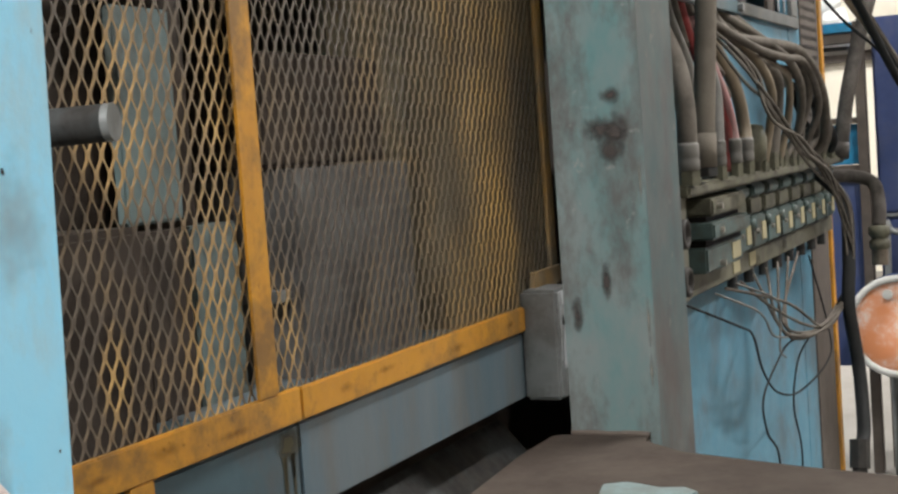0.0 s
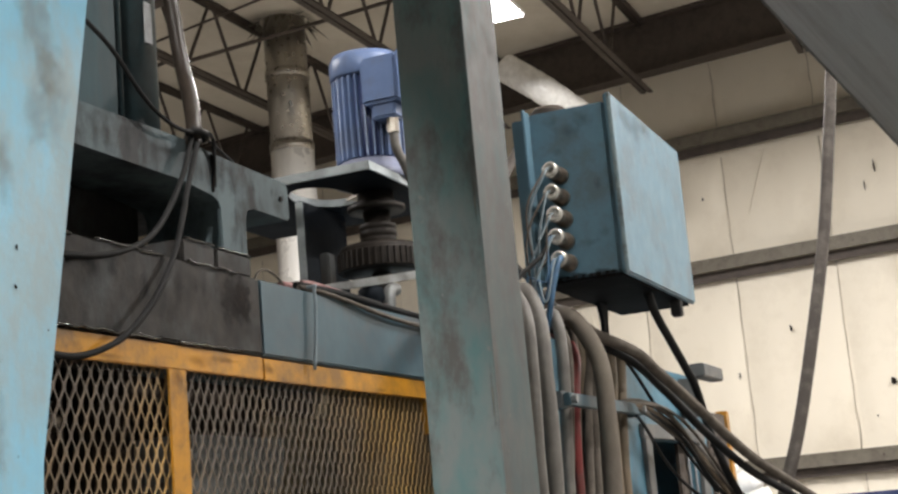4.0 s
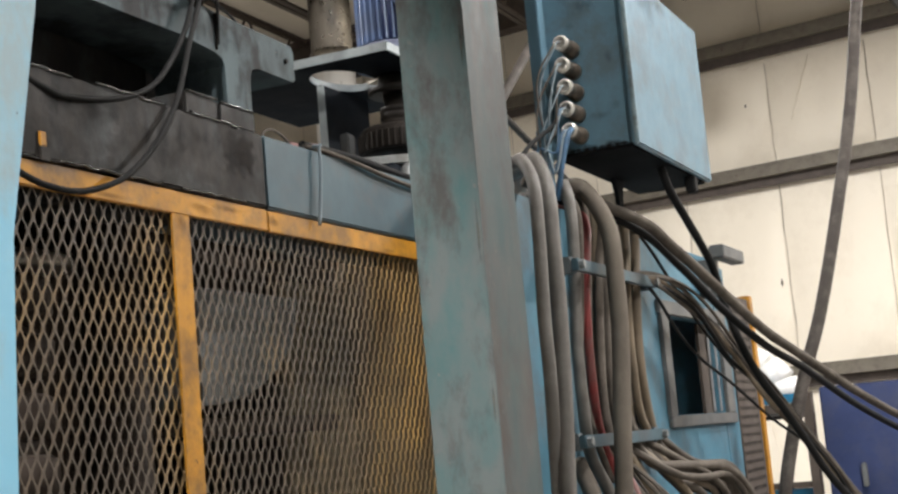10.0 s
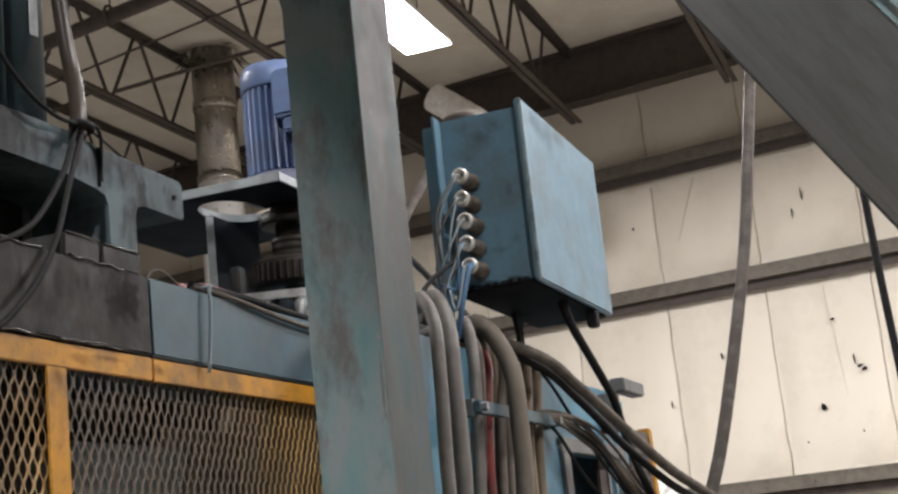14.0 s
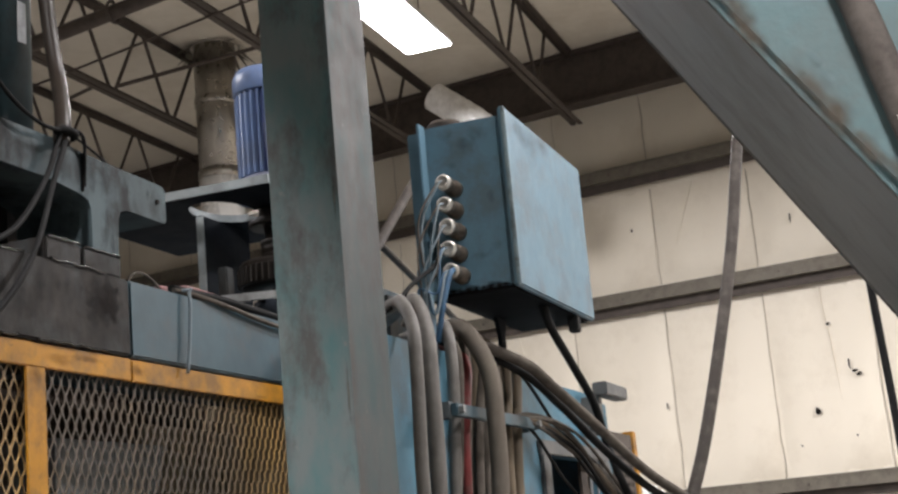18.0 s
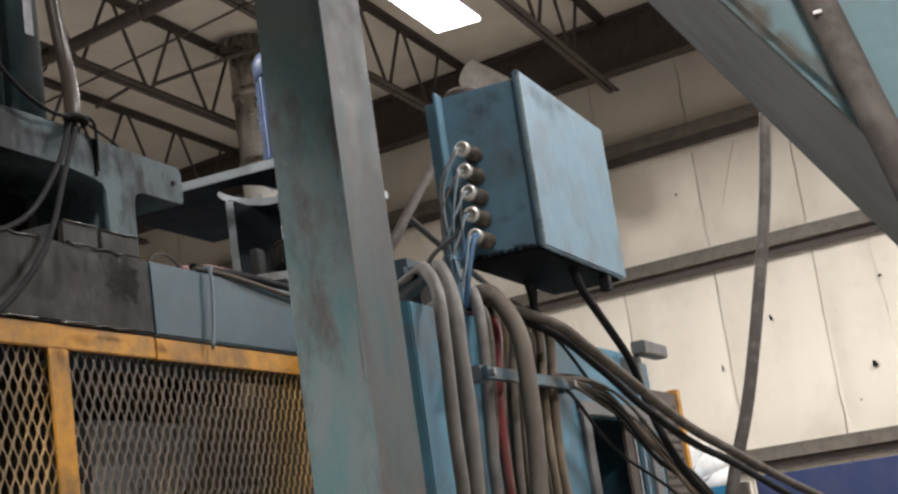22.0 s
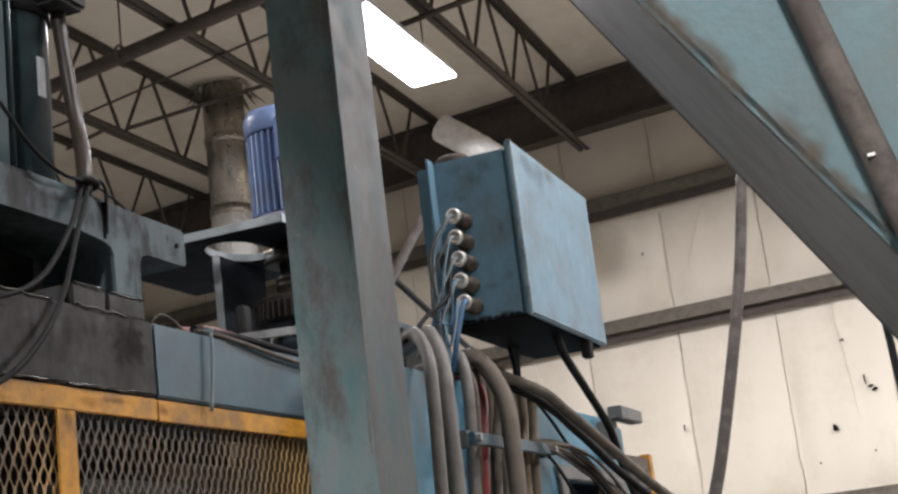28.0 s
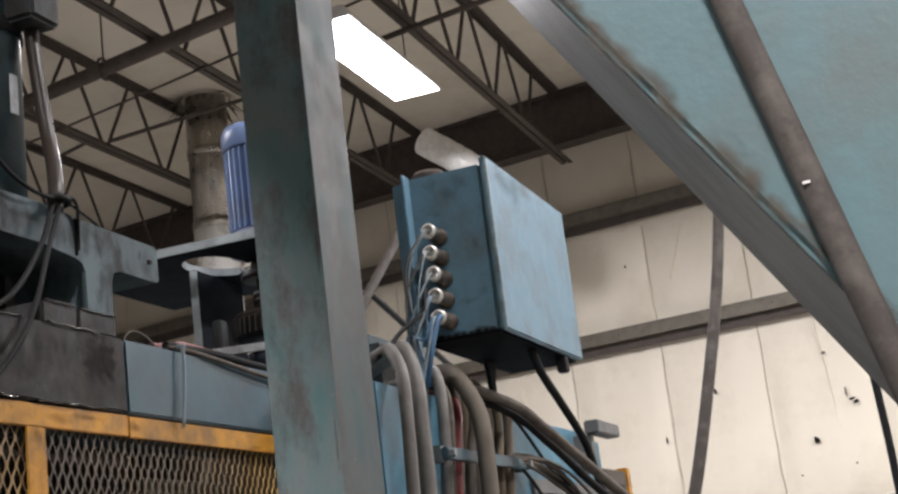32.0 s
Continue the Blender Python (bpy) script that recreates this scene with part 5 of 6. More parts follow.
part("edge_angle", box(5.4, 5.455, PY - 0.012, PY + 0.03, 0.05, 2.25, 0.003), YELLOW, ob, "orange painted edge angle")

ob = base("lamp_bracket", "grey square-tube stub bracket on the cabinet edge", "bracket", 4.75, 1.3, 2.27)
part("stub", box(4.72, 5.02, 1.24, 1.29, 2.33, 2.375, 0.004), FRAMEM, ob)
part("stem", box(4.73, 4.775, 1.275, PY + 0.02, 2.2, 2.329, 0.003), FRAMEM, ob)
part("foot", box(4.7, 4.81, 1.3, PY - 0.001, 2.22, 2.27, 0.003), FRAMEM, ob)

# ---- junction box ----
ob = base("junction_box", "blue sheet-steel junction box with scuffed paint", "junction box", 3.9, 1.25, 2.35)
part("body", box(3.508, 4.245, 1.164, 1.372, 2.512, 2.965, 0.005), BLUE, ob)
d = part("door", box(3.5, 4.255, 1.142, 1.161, 2.507, 2.985, 0.005), BLUE, ob)
part("door_edge", box(3.4985, 3.5075, 1.1405, 1.153, 2.508, 2.984, 0.003), EDGEB, d, "pale rubbed door edge")
# Black sheet paints the deep shade under the box.
part("bottom_shade_sheet", box(3.507, 4.246, 1.163, 1.373, 2.503, 2.5115), UNDERSHADE, ob, "underside sheet with its shade painted black")
for k in range(9):
    part("grime_run", patch((3.5074, 1.18 + 0.021 * k, 2.516), (0, -1, 0), (0, 0, 1), 0.016, 0.008 + 0.005 * (k % 3), 240 + k, 0.0004 + 0.00005 * k), OILS, ob, "black grime along the lower edge")
part("rear_channel", box(3.49, 3.52, 1.375, 1.412, 2.5, 2.95, 0.003), BLUE, ob)
part("rear_flange", box(3.46, 3.506, 1.366, 1.374, 2.5, 2.968, 0.002), BLUE, ob)
part("strut", box(3.37, 3.41, 1.345, 1.372, 2.355, 2.56, 0.003), BLUE, ob)
part("gusset", prism([(3.9, 2.502), (3.99, 2.502), (3.968, 2.45), (3.962, 2.34), (3.93, 2.34), (3.924, 2.45)], "y", 1.34, 1.352, 0.001), UNDER, ob, "near-black gusset plate")
part("catch", box(4.07, 4.11, 1.15, 1.18, 2.455, 2.506, 0.004), BLACK, ob, "black plastic catch")
part("hose_cap", lathe([(0.045, 0), (0.05, 0.005), (0.045, 0.01), (0.05, 0.015), (0.045, 0.02), (0.04, 0.026)], (3.57, 1.33, 2.964)), RUST, ob)
for k, (x, z, ru, rv) in enumerate(((3.66, 2.935, 0.05, 0.035), (3.74, 2.935, 0.045, 0.05), (3.84, 2.955, 0.06, 0.022), (3.6, 2.95, 0.04, 0.03))):
    part("scuff", patch((x, 1.1414, z), (1, 0, 0), (0, 0, 1), ru * 1.5, rv * 1.5, 200 + k, 0.0005 + 0.0002 * k), SHADES, ob, "brown scuffed patch")
for k, (y, z, ru, rv) in enumerate(((1.26, 2.9, 0.035, 0.014), (1.22, 2.93, 0.03, 0.012), (1.2, 2.62, 0.02, 0.008), (1.24, 2.6, 0.03, 0.006), (1.3, 2.85, 0.014, 0.006), (1.31, 2.93, 0.02, 0.01), (1.2, 2.75, 0.01, 0.01))):
    part("scuff", patch((3.5074, y, z), (0, -1, 0), (0, 0, 1), ru * 1.4, rv * 2.4, 220 + k, 0.0005 + 0.0002 * k), SHADES, ob, "brown scuffed patch")
for k in range(5):
    z = 2.785 - 0.058 * k
    cx = 1.297 + 0.002 * (k % 2)
    c = part("connector", lathe([(0.0225, 0), (0.0225, -0.018), (0.02, -0.021), (0.02, -0.036), (0.017, -0.04), (0.017, -0.062), (0.02, -0.066), (0.02, -0.086), (0.016, -0.09)], (3.508, cx, z), "x", 20), CONN, ob, "brown-tarnished plug connector")
    part("ring", lathe([(0.0122, -0.0945), (0.0122, -0.0965), (0.0175, -0.0965), (0.0205, -0.092), (0.0205, -0.082)], (3.508, cx, z), "x", 20), NICKEL, c, "bright nickel ring")
    part("insert", cyl((3.4135, cx, z), (3.4185, cx, z), 0.0115, seg=16), RUST if k == 0 else BLACK, c)
    for w in range(2):
        rr = random.Random(k * 7 + w)
        mm = (WIREG, WIREB if k > 2 else CABLE)[w]
        part("lead", tube([(3.407, cx, z), (3.37, cx + 0.006 * w, z - 0.02), (3.345 + rr.uniform(-0.012, 0.012), 1.33 + rr.uniform(-0.02, 0.02), z - 0.12), (3.35 + rr.uniform(-0.012, 0.012), 1.345 + rr.uniform(-0.01, 0.015), 2.5), (3.36 + 0.01 * w, 1.36, 2.4), (3.4 + 0.02 * w, 1.38, 2.36)], 0.0026, 6, 7), mm, c)
thing("blue_cable", "bright blue cable leaving the lowest connector", "cable", bm=tube([(3.406, 1.287, 2.553), (3.385, 1.29, 2.535), (3.37, 1.3, 2.49), (3.36, 1.31, 2.44), (3.37, 1.33, 2.37)], 0.0075, 8, 7), material=WIREB)
thing("black_cable", "thin black cable crossing behind the box", "cable", bm=tube([(3.42, 1.31, 2.62), (3.36, 1.32, 2.56), (3.25, 1.34, 2.5), (3.17, 1.36, 2.44), (3.1, 1.4, 2.4)], 0.006, 8, 7), material=BLACK)
for a, b, r in (((3.39, 1.7, 2.352), (4.45, 1.7, 3.173), 0.016), ((3.945, 1.7, 2.782), (4.9, 1.74, 2.6), 0.011)):
    thing("brace_rod", "brown-grey steel brace rod behind the junction box", "rod", "brace rods", cyl(a, b, r, seg=12), COND)
thing("valve_casting", "pale blue cast block on the press top", "casting", bm=box(3.75, 4.2, 1.62, 1.8, 2.351, 2.62, 0.03), material=GREYB)

# ---- cable tray ----
ob = base("cable_clamp", "blue steel clamp bar holding the cable bundle", "clamp bar", 3.55, 1.26, 2.18, "clamp bars")
part("bar", box(3.225, 3.885, 1.245, 1.262, 2.17, 2.2, 0.002), GBEAM, ob)
for x in (3.24, 3.86):
    part("standoff", box(x - 0.02, x + 0.02, 1.263, PY, 2.165, 2.205, 0.002), GREYB, ob)
    part("bolt", cyl((x, 1.232, 2.185), (x, 1.245, 2.185), 0.011, seg=6), GREY, ob)
copy_thing(ob, Matrix.Translation((-0.06, 0.003, -0.42)))

BUNDLE = (
    ("pale_cable", "thick pale grey cable clipped to the cabinet", LCABLE, 0.016, ((3.3, 1.5, 2.43), (3.173, 1.36, 2.444), (3.12, 1.32, 2.43), (3.071, 1.28, 2.362), (3.045, 1.27, 2.22), (3.03, 1.27, 2.05), (3.03, 1.27, 1.9), (3.04, 1.28, 1.7), (3.05, 1.29, 1.4), (3.1, 1.3, 1.1), (3.2, 1.31, 0.5), (3.2, 1.31, 0.0))),
    ("pale_cable", "thick pale grey cable clipped to the cabinet", LCABLE, 0.02, ((3.4, 1.5, 2.44), (3.258, 1.36, 2.457), (3.185, 1.31, 2.436), (3.131, 1.27, 2.353), (3.105, 1.26, 2.224), (3.09, 1.255, 2.06), (3.06, 1.255, 1.823), (3.03, 1.255, 1.62), (3.04, 1.26, 1.2), (3.15, 1.28, 0.6), (3.15, 1.28, 0.0))),
    ("pale_cable", "pale grey cable in the bundle", LCABLE, 0.015, ((3.55, 1.5, 2.42), (3.464, 1.36, 2.42), (3.381, 1.31, 2.4), (3.353, 1.293, 2.311), (3.336, 1.293, 2.178), (3.3, 1.293, 1.99), (3.3, 1.293, 1.82), (3.34, 1.3, 1.73), (3.42, 1.28, 1.6), (3.43, 1.25, 1.36))),
    ("red_hose", "dull red hose in the bundle", RED, 0.012, ((3.6, 1.5, 2.4), (3.564, 1.36, 2.38), (3.48, 1.3, 2.31), (3.432, 1.292, 2.229), (3.394, 1.292, 2.108), (3.381, 1.292, 1.934), (3.4, 1.292, 1.79), (3.47, 1.28, 1.66), (3.56, 1.24, 1.5), (3.56, 1.24, 1.38))),
    ("thick_hose", "thick dusty tan-grey hydraulic hose", THICK, 0.0225, ((3.7, 1.5, 2.43), (3.56, 1.36, 2.435), (3.466, 1.28, 2.39), (3.422, 1.222, 2.285), (3.393, 1.208, 2.154), (3.372, 1.205, 2.008), (3.32, 1.205, 1.811), (3.28, 1.21, 1.6), (3.262, 1.213, 1.5), (3.25, 1.215, 1.4))),
    ("tan_cable", "tan cable in the bundle", TANC, 0.012, ((3.8, 1.5, 2.4), (3.765, 1.36, 2.41), (3.787, 1.3, 2.375), (3.787, 1.292, 2.291), (3.75, 1.292, 2.159), (3.732, 1.292, 1.968), (3.765, 1.292, 1.811), (3.86, 1.26, 1.69), (4.0, 1.23, 1.62))),
    ("tan_cable", "tan cable in the bundle", TANC, 0.014, ((3.9, 1.5, 2.4), (3.864, 1.36, 2.406), (3.892, 1.3, 2.353), (3.83, 1.292, 2.162), (3.8, 1.292, 1.969), (3.84, 1.292, 1.801), (3.9, 1.28, 1.7), (4.05, 1.2, 1.66))),
    ("dusty_cable", "dusty cable in the bundle", CABLE, 0.009, ((3.5, 1.4, 2.41), (3.42, 1.3, 2.35), (3.379, 1.3, 2.109), (3.331, 1.3, 1.963), (3.361, 1.3, 1.813), (3.45, 1.29, 1.66))),
    ("dusty_cable", "dusty cable in the bundle", CABLE, 0.012, ((3.65, 1.4, 2.42), (3.6, 1.3, 2.36), (3.557, 1.3, 2.226), (3.505, 1.3, 2.041), (3.482, 1.3, 1.818), (3.55, 1.28, 1.66), (3.64, 1.25, 1.55))),
    ("dusty_cable", "dusty cable in the bundle", CABLE, 0.011, ((3.7, 1.4, 2.42), (3.64, 1.3, 2.36), (3.61, 1.3, 2.226), (3.57, 1.3, 2.041), (3.56, 1.3, 1.818), (3.66, 1.28, 1.68), (3.75, 1.25, 1.58))),
    ("dusty_cable", "dusty cable in the bundle", CABLE, 0.012, ((3.75, 1.4, 2.42), (3.7, 1.3, 2.36), (3.68, 1.3, 2.226), (3.64, 1.3, 2.041), (3.66, 1.3, 1.818), (3.75, 1.27, 1.7), (3.86, 1.22, 1.6))),
    ("dusty_cable", "dusty cable in the bundle", CABLE, 0.01, ((3.8, 1.4, 2.42), (3.72, 1.31, 2.36), (3.7, 1.31, 2.226), (3.69, 1.31, 2.041), (3.71, 1.31, 1.818), (3.8, 1.27, 1.72), (3.95, 1.2, 1.64))),
    ("dusty_cable", "dusty cable in the bundle", CABLE, 0.009, ((3.55, 1.42, 2.43), (3.45, 1.315, 2.36), (3.43, 1.31, 2.2), (3.42, 1.31, 2.0), (3.44, 1.31, 1.8), (3.5, 1.29, 1.7), (3.6, 1.25, 1.6))),
)
for nm, lab, m_, r, pts in BUNDLE:
    if nm == "thick_hose":
        h = base(nm, lab, "hose", *pts[-1], group="bundled cables")
        part("hose", tube(pts, r, 14, 8), m_, h)
        part("crimp", cyl(pts[-1], Vector(pts[-1]) + Vector((0.004, -0.001, 0.07)), r * 1.16, seg=14), m_, h, "grimy crimped sleeve", smooth=True)
        part("hex_nut", cyl(Vector(pts[-1]) - Vector((0, 0, 0.018)), pts[-1], r * 1.2, seg=6), GREASE, h)
    else:
        thing(nm, lab, "cable", "bundled cables", tube(pts, r, 10, 7), m_)
rng = random.Random(11)
for k in range(7):
    x0 = 3.5 + 0.055 * k
    thing("dusty_cable", "dusty cable bending over the cabinet top", "cable", "bundled cables",
          tube([(x0 + 0.1, 1.6, 2.39), (x0 + 0.08, 1.42, 2.41 + 0.02 * (k % 3)), (x0 + 0.04, 1.335, 2.4), (x0 + 0.02, 1.312, 2.33), (x0, 1.315, 2.2), (x0 - 0.03 + rng.uniform(-0.02, 0.02), 1.32, 2.0), (x0 - 0.02, 1.32, 1.78)], 0.011, 8, 6), (CABLE, TANC, BLACK, CABLE)[k % 4])

# hoses that swing out to the side
SWING = (
    ("swing_hose", "grey hose swinging out from the cabinet top", CABLE, 0.015, ((3.45, 1.45, 2.45), (3.644, 1.22, 2.341), (3.821, 1.17, 2.27), (4.015, 1.12, 2.178), (4.296, 1.05, 2.048), (4.594, 1.0, 1.969), (5.2, 0.941, 1.851), (5.8, 0.873, 1.745), (6.4, 0.792, 1.658), (6.9, 0.726, 1.606), (7.6, 0.594, 1.534), (8.2, 0.344, 1.2), (8.3, 0.244, 0))),
    ("swing_hose", "grey hose swinging out from the cabinet top", BLACK, 0.012, ((3.5, 1.45, 2.43), (3.677, 1.24, 2.325), (3.98, 1.2, 2.235), (4.179, 1.14, 2.115), (4.36, 1.06, 2.0), (4.6, 1.0, 1.93), (5.2, 0.949, 1.807), (5.8, 0.881, 1.697), (6.4, 0.801, 1.608), (6.9, 0.735, 1.555), (7.6, 0.604, 1.478), (8.15, 0.304, 1.1), (8.25, 0.184, 0))),
    ("swing_hose", "black hose dropping from the junction box", BLACK, 0.0125, ((3.86, 1.19, 2.505), (3.895, 1.18, 2.44), (4.068, 1.18, 2.363), (4.255, 1.175, 2.262), (4.34, 1.17, 2.15), (4.34, 1.14, 2.04), (4.474, 1.12, 1.922), (4.61, 1.08, 1.807), (4.743, 1.05, 1.705), (4.85, 1.0, 1.572), (5.112, 0.93, 1.418), (5.6, 0.8, 1.2), (6.2, 0.5, 0.9), (6.8, 0.0, 0.0))),
    ("loose_cable", "thin dusty cable swinging loose beside the opening", CABLE, 0.007, ((3.7, 1.28, 2.2), (3.811, 1.25, 2.2), (3.95, 1.22, 2.19), (4.117, 1.2, 2.136), (4.37, 1.18, 2.001), (4.63, 1.1, 1.85), (4.9, 1.0, 1.62), (5.15, 0.94, 1.45), (5.7, 0.8, 1.2), (6.3, 0.5, 0.9), (6.9, 0.0, 0.0))),
    ("loose_cable", "thin dusty cable swinging loose beside the opening", BLACK, 0.006, ((3.72, 1.28, 2.18), (3.83, 1.25, 2.19), (4.0, 1.22, 2.15), (4.15, 1.2, 2.1), (4.39, 1.18, 1.97), (4.62, 1.1, 1.83), (4.9, 1.0, 1.6), (5.1, 0.95, 1.44), (5.7, 0.82, 1.2), (6.35, 0.5, 0.9), (6.95, 0.0, 0.0))),
    ("loose_cable", "thin dusty cable swinging loose beside the opening", CABLE, 0.005, ((3.72, 1.28, 2.2), (3.85, 1.25, 2.21), (4.0, 1.2, 2.18), (4.2, 1.18, 2.12), (4.42, 1.15, 1.99), (4.6, 1.1, 1.88), (4.9, 1.02, 1.64), (5.1, 0.97, 1.5), (5.7, 0.84, 1.25), (6.4, 0.5, 0.9), (7.0, 0.0, 0.0))),
    ("thin_wire", "thin black wire crossing the opening", BLACK, 0.005, ((3.8, 1.26, 2.19), (3.9, 1.25, 2.14), (4.08, 1.25, 2.05), (4.3, 1.25, 1.98), (4.55, 1.22, 1.9), (4.75, 1.15, 1.78), (4.9, 1.05, 1.66), (5.1, 0.98, 1.48))),
    ("thin_wire", "thin dark wire behind the hoses", BLACK, 0.005, ((3.75, 1.33, 2.4), (3.9, 1.28, 2.32), (4.1, 1.26, 2.2), (4.35, 1.25, 2.08), (4.6, 1.22, 1.95))),
)
rng = random.Random(52)
for k in range(8):
    j = [rng.uniform(-1, 1) for _ in range(8)]
    LOOSE = ((3.7, 1.285, 2.19 + 0.01 * j[0]), (3.86, 1.25 + 0.01 * j[1], 2.19 + 0.012 * j[2]), (4.1, 1.215, 2.13 + 0.025 * j[3]), (4.33, 1.185, 2.03 + 0.035 * j[4]), (4.58, 1.12, 1.87 + 0.04 * j[5]), (4.86, 1.02, 1.65 + 0.03 * j[6]), (5.12, 0.95, 1.46 + 0.03 * j[7]), (5.7, 0.82, 1.2), (6.35, 0.5, 0.9), (6.9 + 0.02 * k, 0.0, 0.0))
    thing("loose_cable", "thin dusty cable swinging loose beside the opening", "cable", "swinging hoses", tube(LOOSE, 0.0045 + 0.001 * (k % 3), 8, 7), (CABLE, TANC, CABLE, BLACK)[k % 4])
for nm, lab, m_, r, pts in SWING:
    thing(nm, lab, "cable", "swinging hoses", tube(pts, r, 10, 8), m_)

ob = base("overhead_conduit", "scuffed grey-brown conduit hanging from the roof", "conduit", 6, 0.6, 1.3)
OC = [(6.6, 0.32, 6.2), (6.2, 0.545, 5.0), (5.88, 0.726, 4.05), (5.7, 0.827, 3.36), (5.59, 0.889, 2.93), (5.455, 0.965, 2.53), (5.31, 1.046, 2.155), (5.175, 1.122, 1.88), (5.06, 1.188, 1.58), (5.01, 1.217, 1.36)]
part("hose", tube(OC, 0.0235, 14, 8), COND, ob)
part("coupling", cyl(OC[-1], Vector(OC[-1]) + Vector((0.006, -0.004, 0.05)), 0.028, seg=14), COND, ob, smooth=True)
thing("power_cable", "dark rubber power cable hanging from the roof", "cable", bm=tube([(8.05, 0.56, 6.2), (8.02, 0.53, 4.4), (8.0, 0.505, 3.2), (8.0, 0.49, 2.75), (8.0, 0.479, 2.45), (8.0, 0.474, 2.2), (8.0, 0.46, 1.2), (8.02, 0.44, 0.0)], 0.022, 10, 6), material=BLACK)

# ---- valve manifold ----
ob = base("valve_manifold", "oily bank of hydraulic valves on a long manifold", "valve manifold", 4.1, 1.29, 1.14)
part("manifold_bar", box(3.1, 5.12, 1.27, PY - 0.001, 1.125, 1.175, 0.003), OLIVE, ob)
part("back_plate", box(3.1, 5.12, 1.315, PY - 0.0005, 1.176, 1.375, 0.003), OLIVE, ob)
part("top_block", box(3.12, 5.1, 1.215, 1.315, 1.345, 1.37, 0.006), OLIVE, ob, "dusty manifold top")
part("end_block", box(3.06, 3.2, 1.245, 1.325, 1.13, 1.36, 0.006), OLIVE, ob)
for z in (1.18, 1.275):
    part("port", lathe([(0.026, 0), (0.03, -0.004), (0.03, -0.03), (0.02, -0.032), (0.018, -0.01)], (3.1, 1.25, z), "y", 20), GREASE, ob)


def valve(x, w):
    y0 = 1.25
    v = part("valve", box(x, x + w, y0, 1.314, 1.18, 1.26, 0.005), VTEAL, ob)
    part("cap", box(x + 0.008, x + w - 0.008, y0 + 0.006, 1.31, 1.262, 1.305, 0.005), OLIVE, v)
    part("coil", box(x + 0.004, x + w - 0.02, y0 - 0.006, 1.312, 1.307, 1.338, 0.006), VTEAL, v)
    part("name_plate", box(x + w * 0.62, x + w * 0.93, y0 - 0.0025, y0 - 0.0005, 1.195, 1.24), LABEL, v, "yellowed name plate")
    part("screw", cyl((x + w * 0.3, y0 - 0.006, 1.22), (x + w * 0.3, y0, 1.22), 0.006, seg=8), CHROME, v)
    part("knob", lathe([(0.013, 0), (0.015, -0.004), (0.015, -0.012), (0.009, -0.016)], (x + w + 0.006, y0 + 0.002, 1.24), "y", 14), VTEAL, v)
    part("drain_port", cyl((x + w * 0.5, 1.285, 1.09), (x + w * 0.5, 1.285, 1.126), 0.013, seg=10), GREASE, v)
    if x < 4.0:
        part("tag", box(x + 0.02, x + w * 0.6, 1.2675, 1.2695, 1.135, 1.168), LABEL, v, "pale tag on the bar")


big = part("pilot_valve", box(3.27, 3.6, 1.225, 1.314, 1.178, 1.232, 0.005), VTEAL, ob, "large stepped pilot valve")
part("slab", box(3.262, 3.605, 1.205, 1.312, 1.248, 1.284, 0.005), VTEAL, big)
part("slab", box(3.28, 3.59, 1.21, 1.312, 1.297, 1.334, 0.005), OLIVE, big)
# Black strips paint the shade in the slots between the slabs.
part("slot_shade", box(3.275, 3.6, 1.228, 1.312, 1.233, 1.247), OIL, big, "black strip painting the shade in the slot")
part("slot_shade", box(3.285, 3.585, 1.228, 1.312, 1.285, 1.296), OIL, big, "black strip painting the shade in the slot")
part("name_plate", box(3.49, 3.57, 1.2225, 1.2245, 1.188, 1.224), LABEL, big, "yellowed name plate")
for z in (1.196, 1.266, 1.316):
    part("screw", cyl((3.32, 1.198, z), (3.32, 1.21, z), 0.007, seg=8), CHROME, big)
for k in range(8):
    valve(3.66 + 0.178 * k, 0.15)
part("overflow_pipe", tube([(5.0, 1.3, 1.3), (5.06, 1.2, 1.3), (5.05, 1.125, 1.275), (4.98, 1.1, 1.21), (4.95, 1.1, 1.14)], 0.021, 14, 8), COND, ob, "grimy pipe elbow")
part("union_nut", lathe([(0.024, 0), (0.032, 0.004), (0.032, 0.026), (0.026, 0.03), (0.026, 0.04), (0.033, 0.044), (0.033, 0.07), (0.024, 0.076)], (4.95, 1.1, 1.07), seg=14), OLIVE, ob)
part("union_sleeve", cyl((4.95, 1.1, 1.069), (4.945, 1.1, 1.02), 0.026, seg=14), CONN, ob)

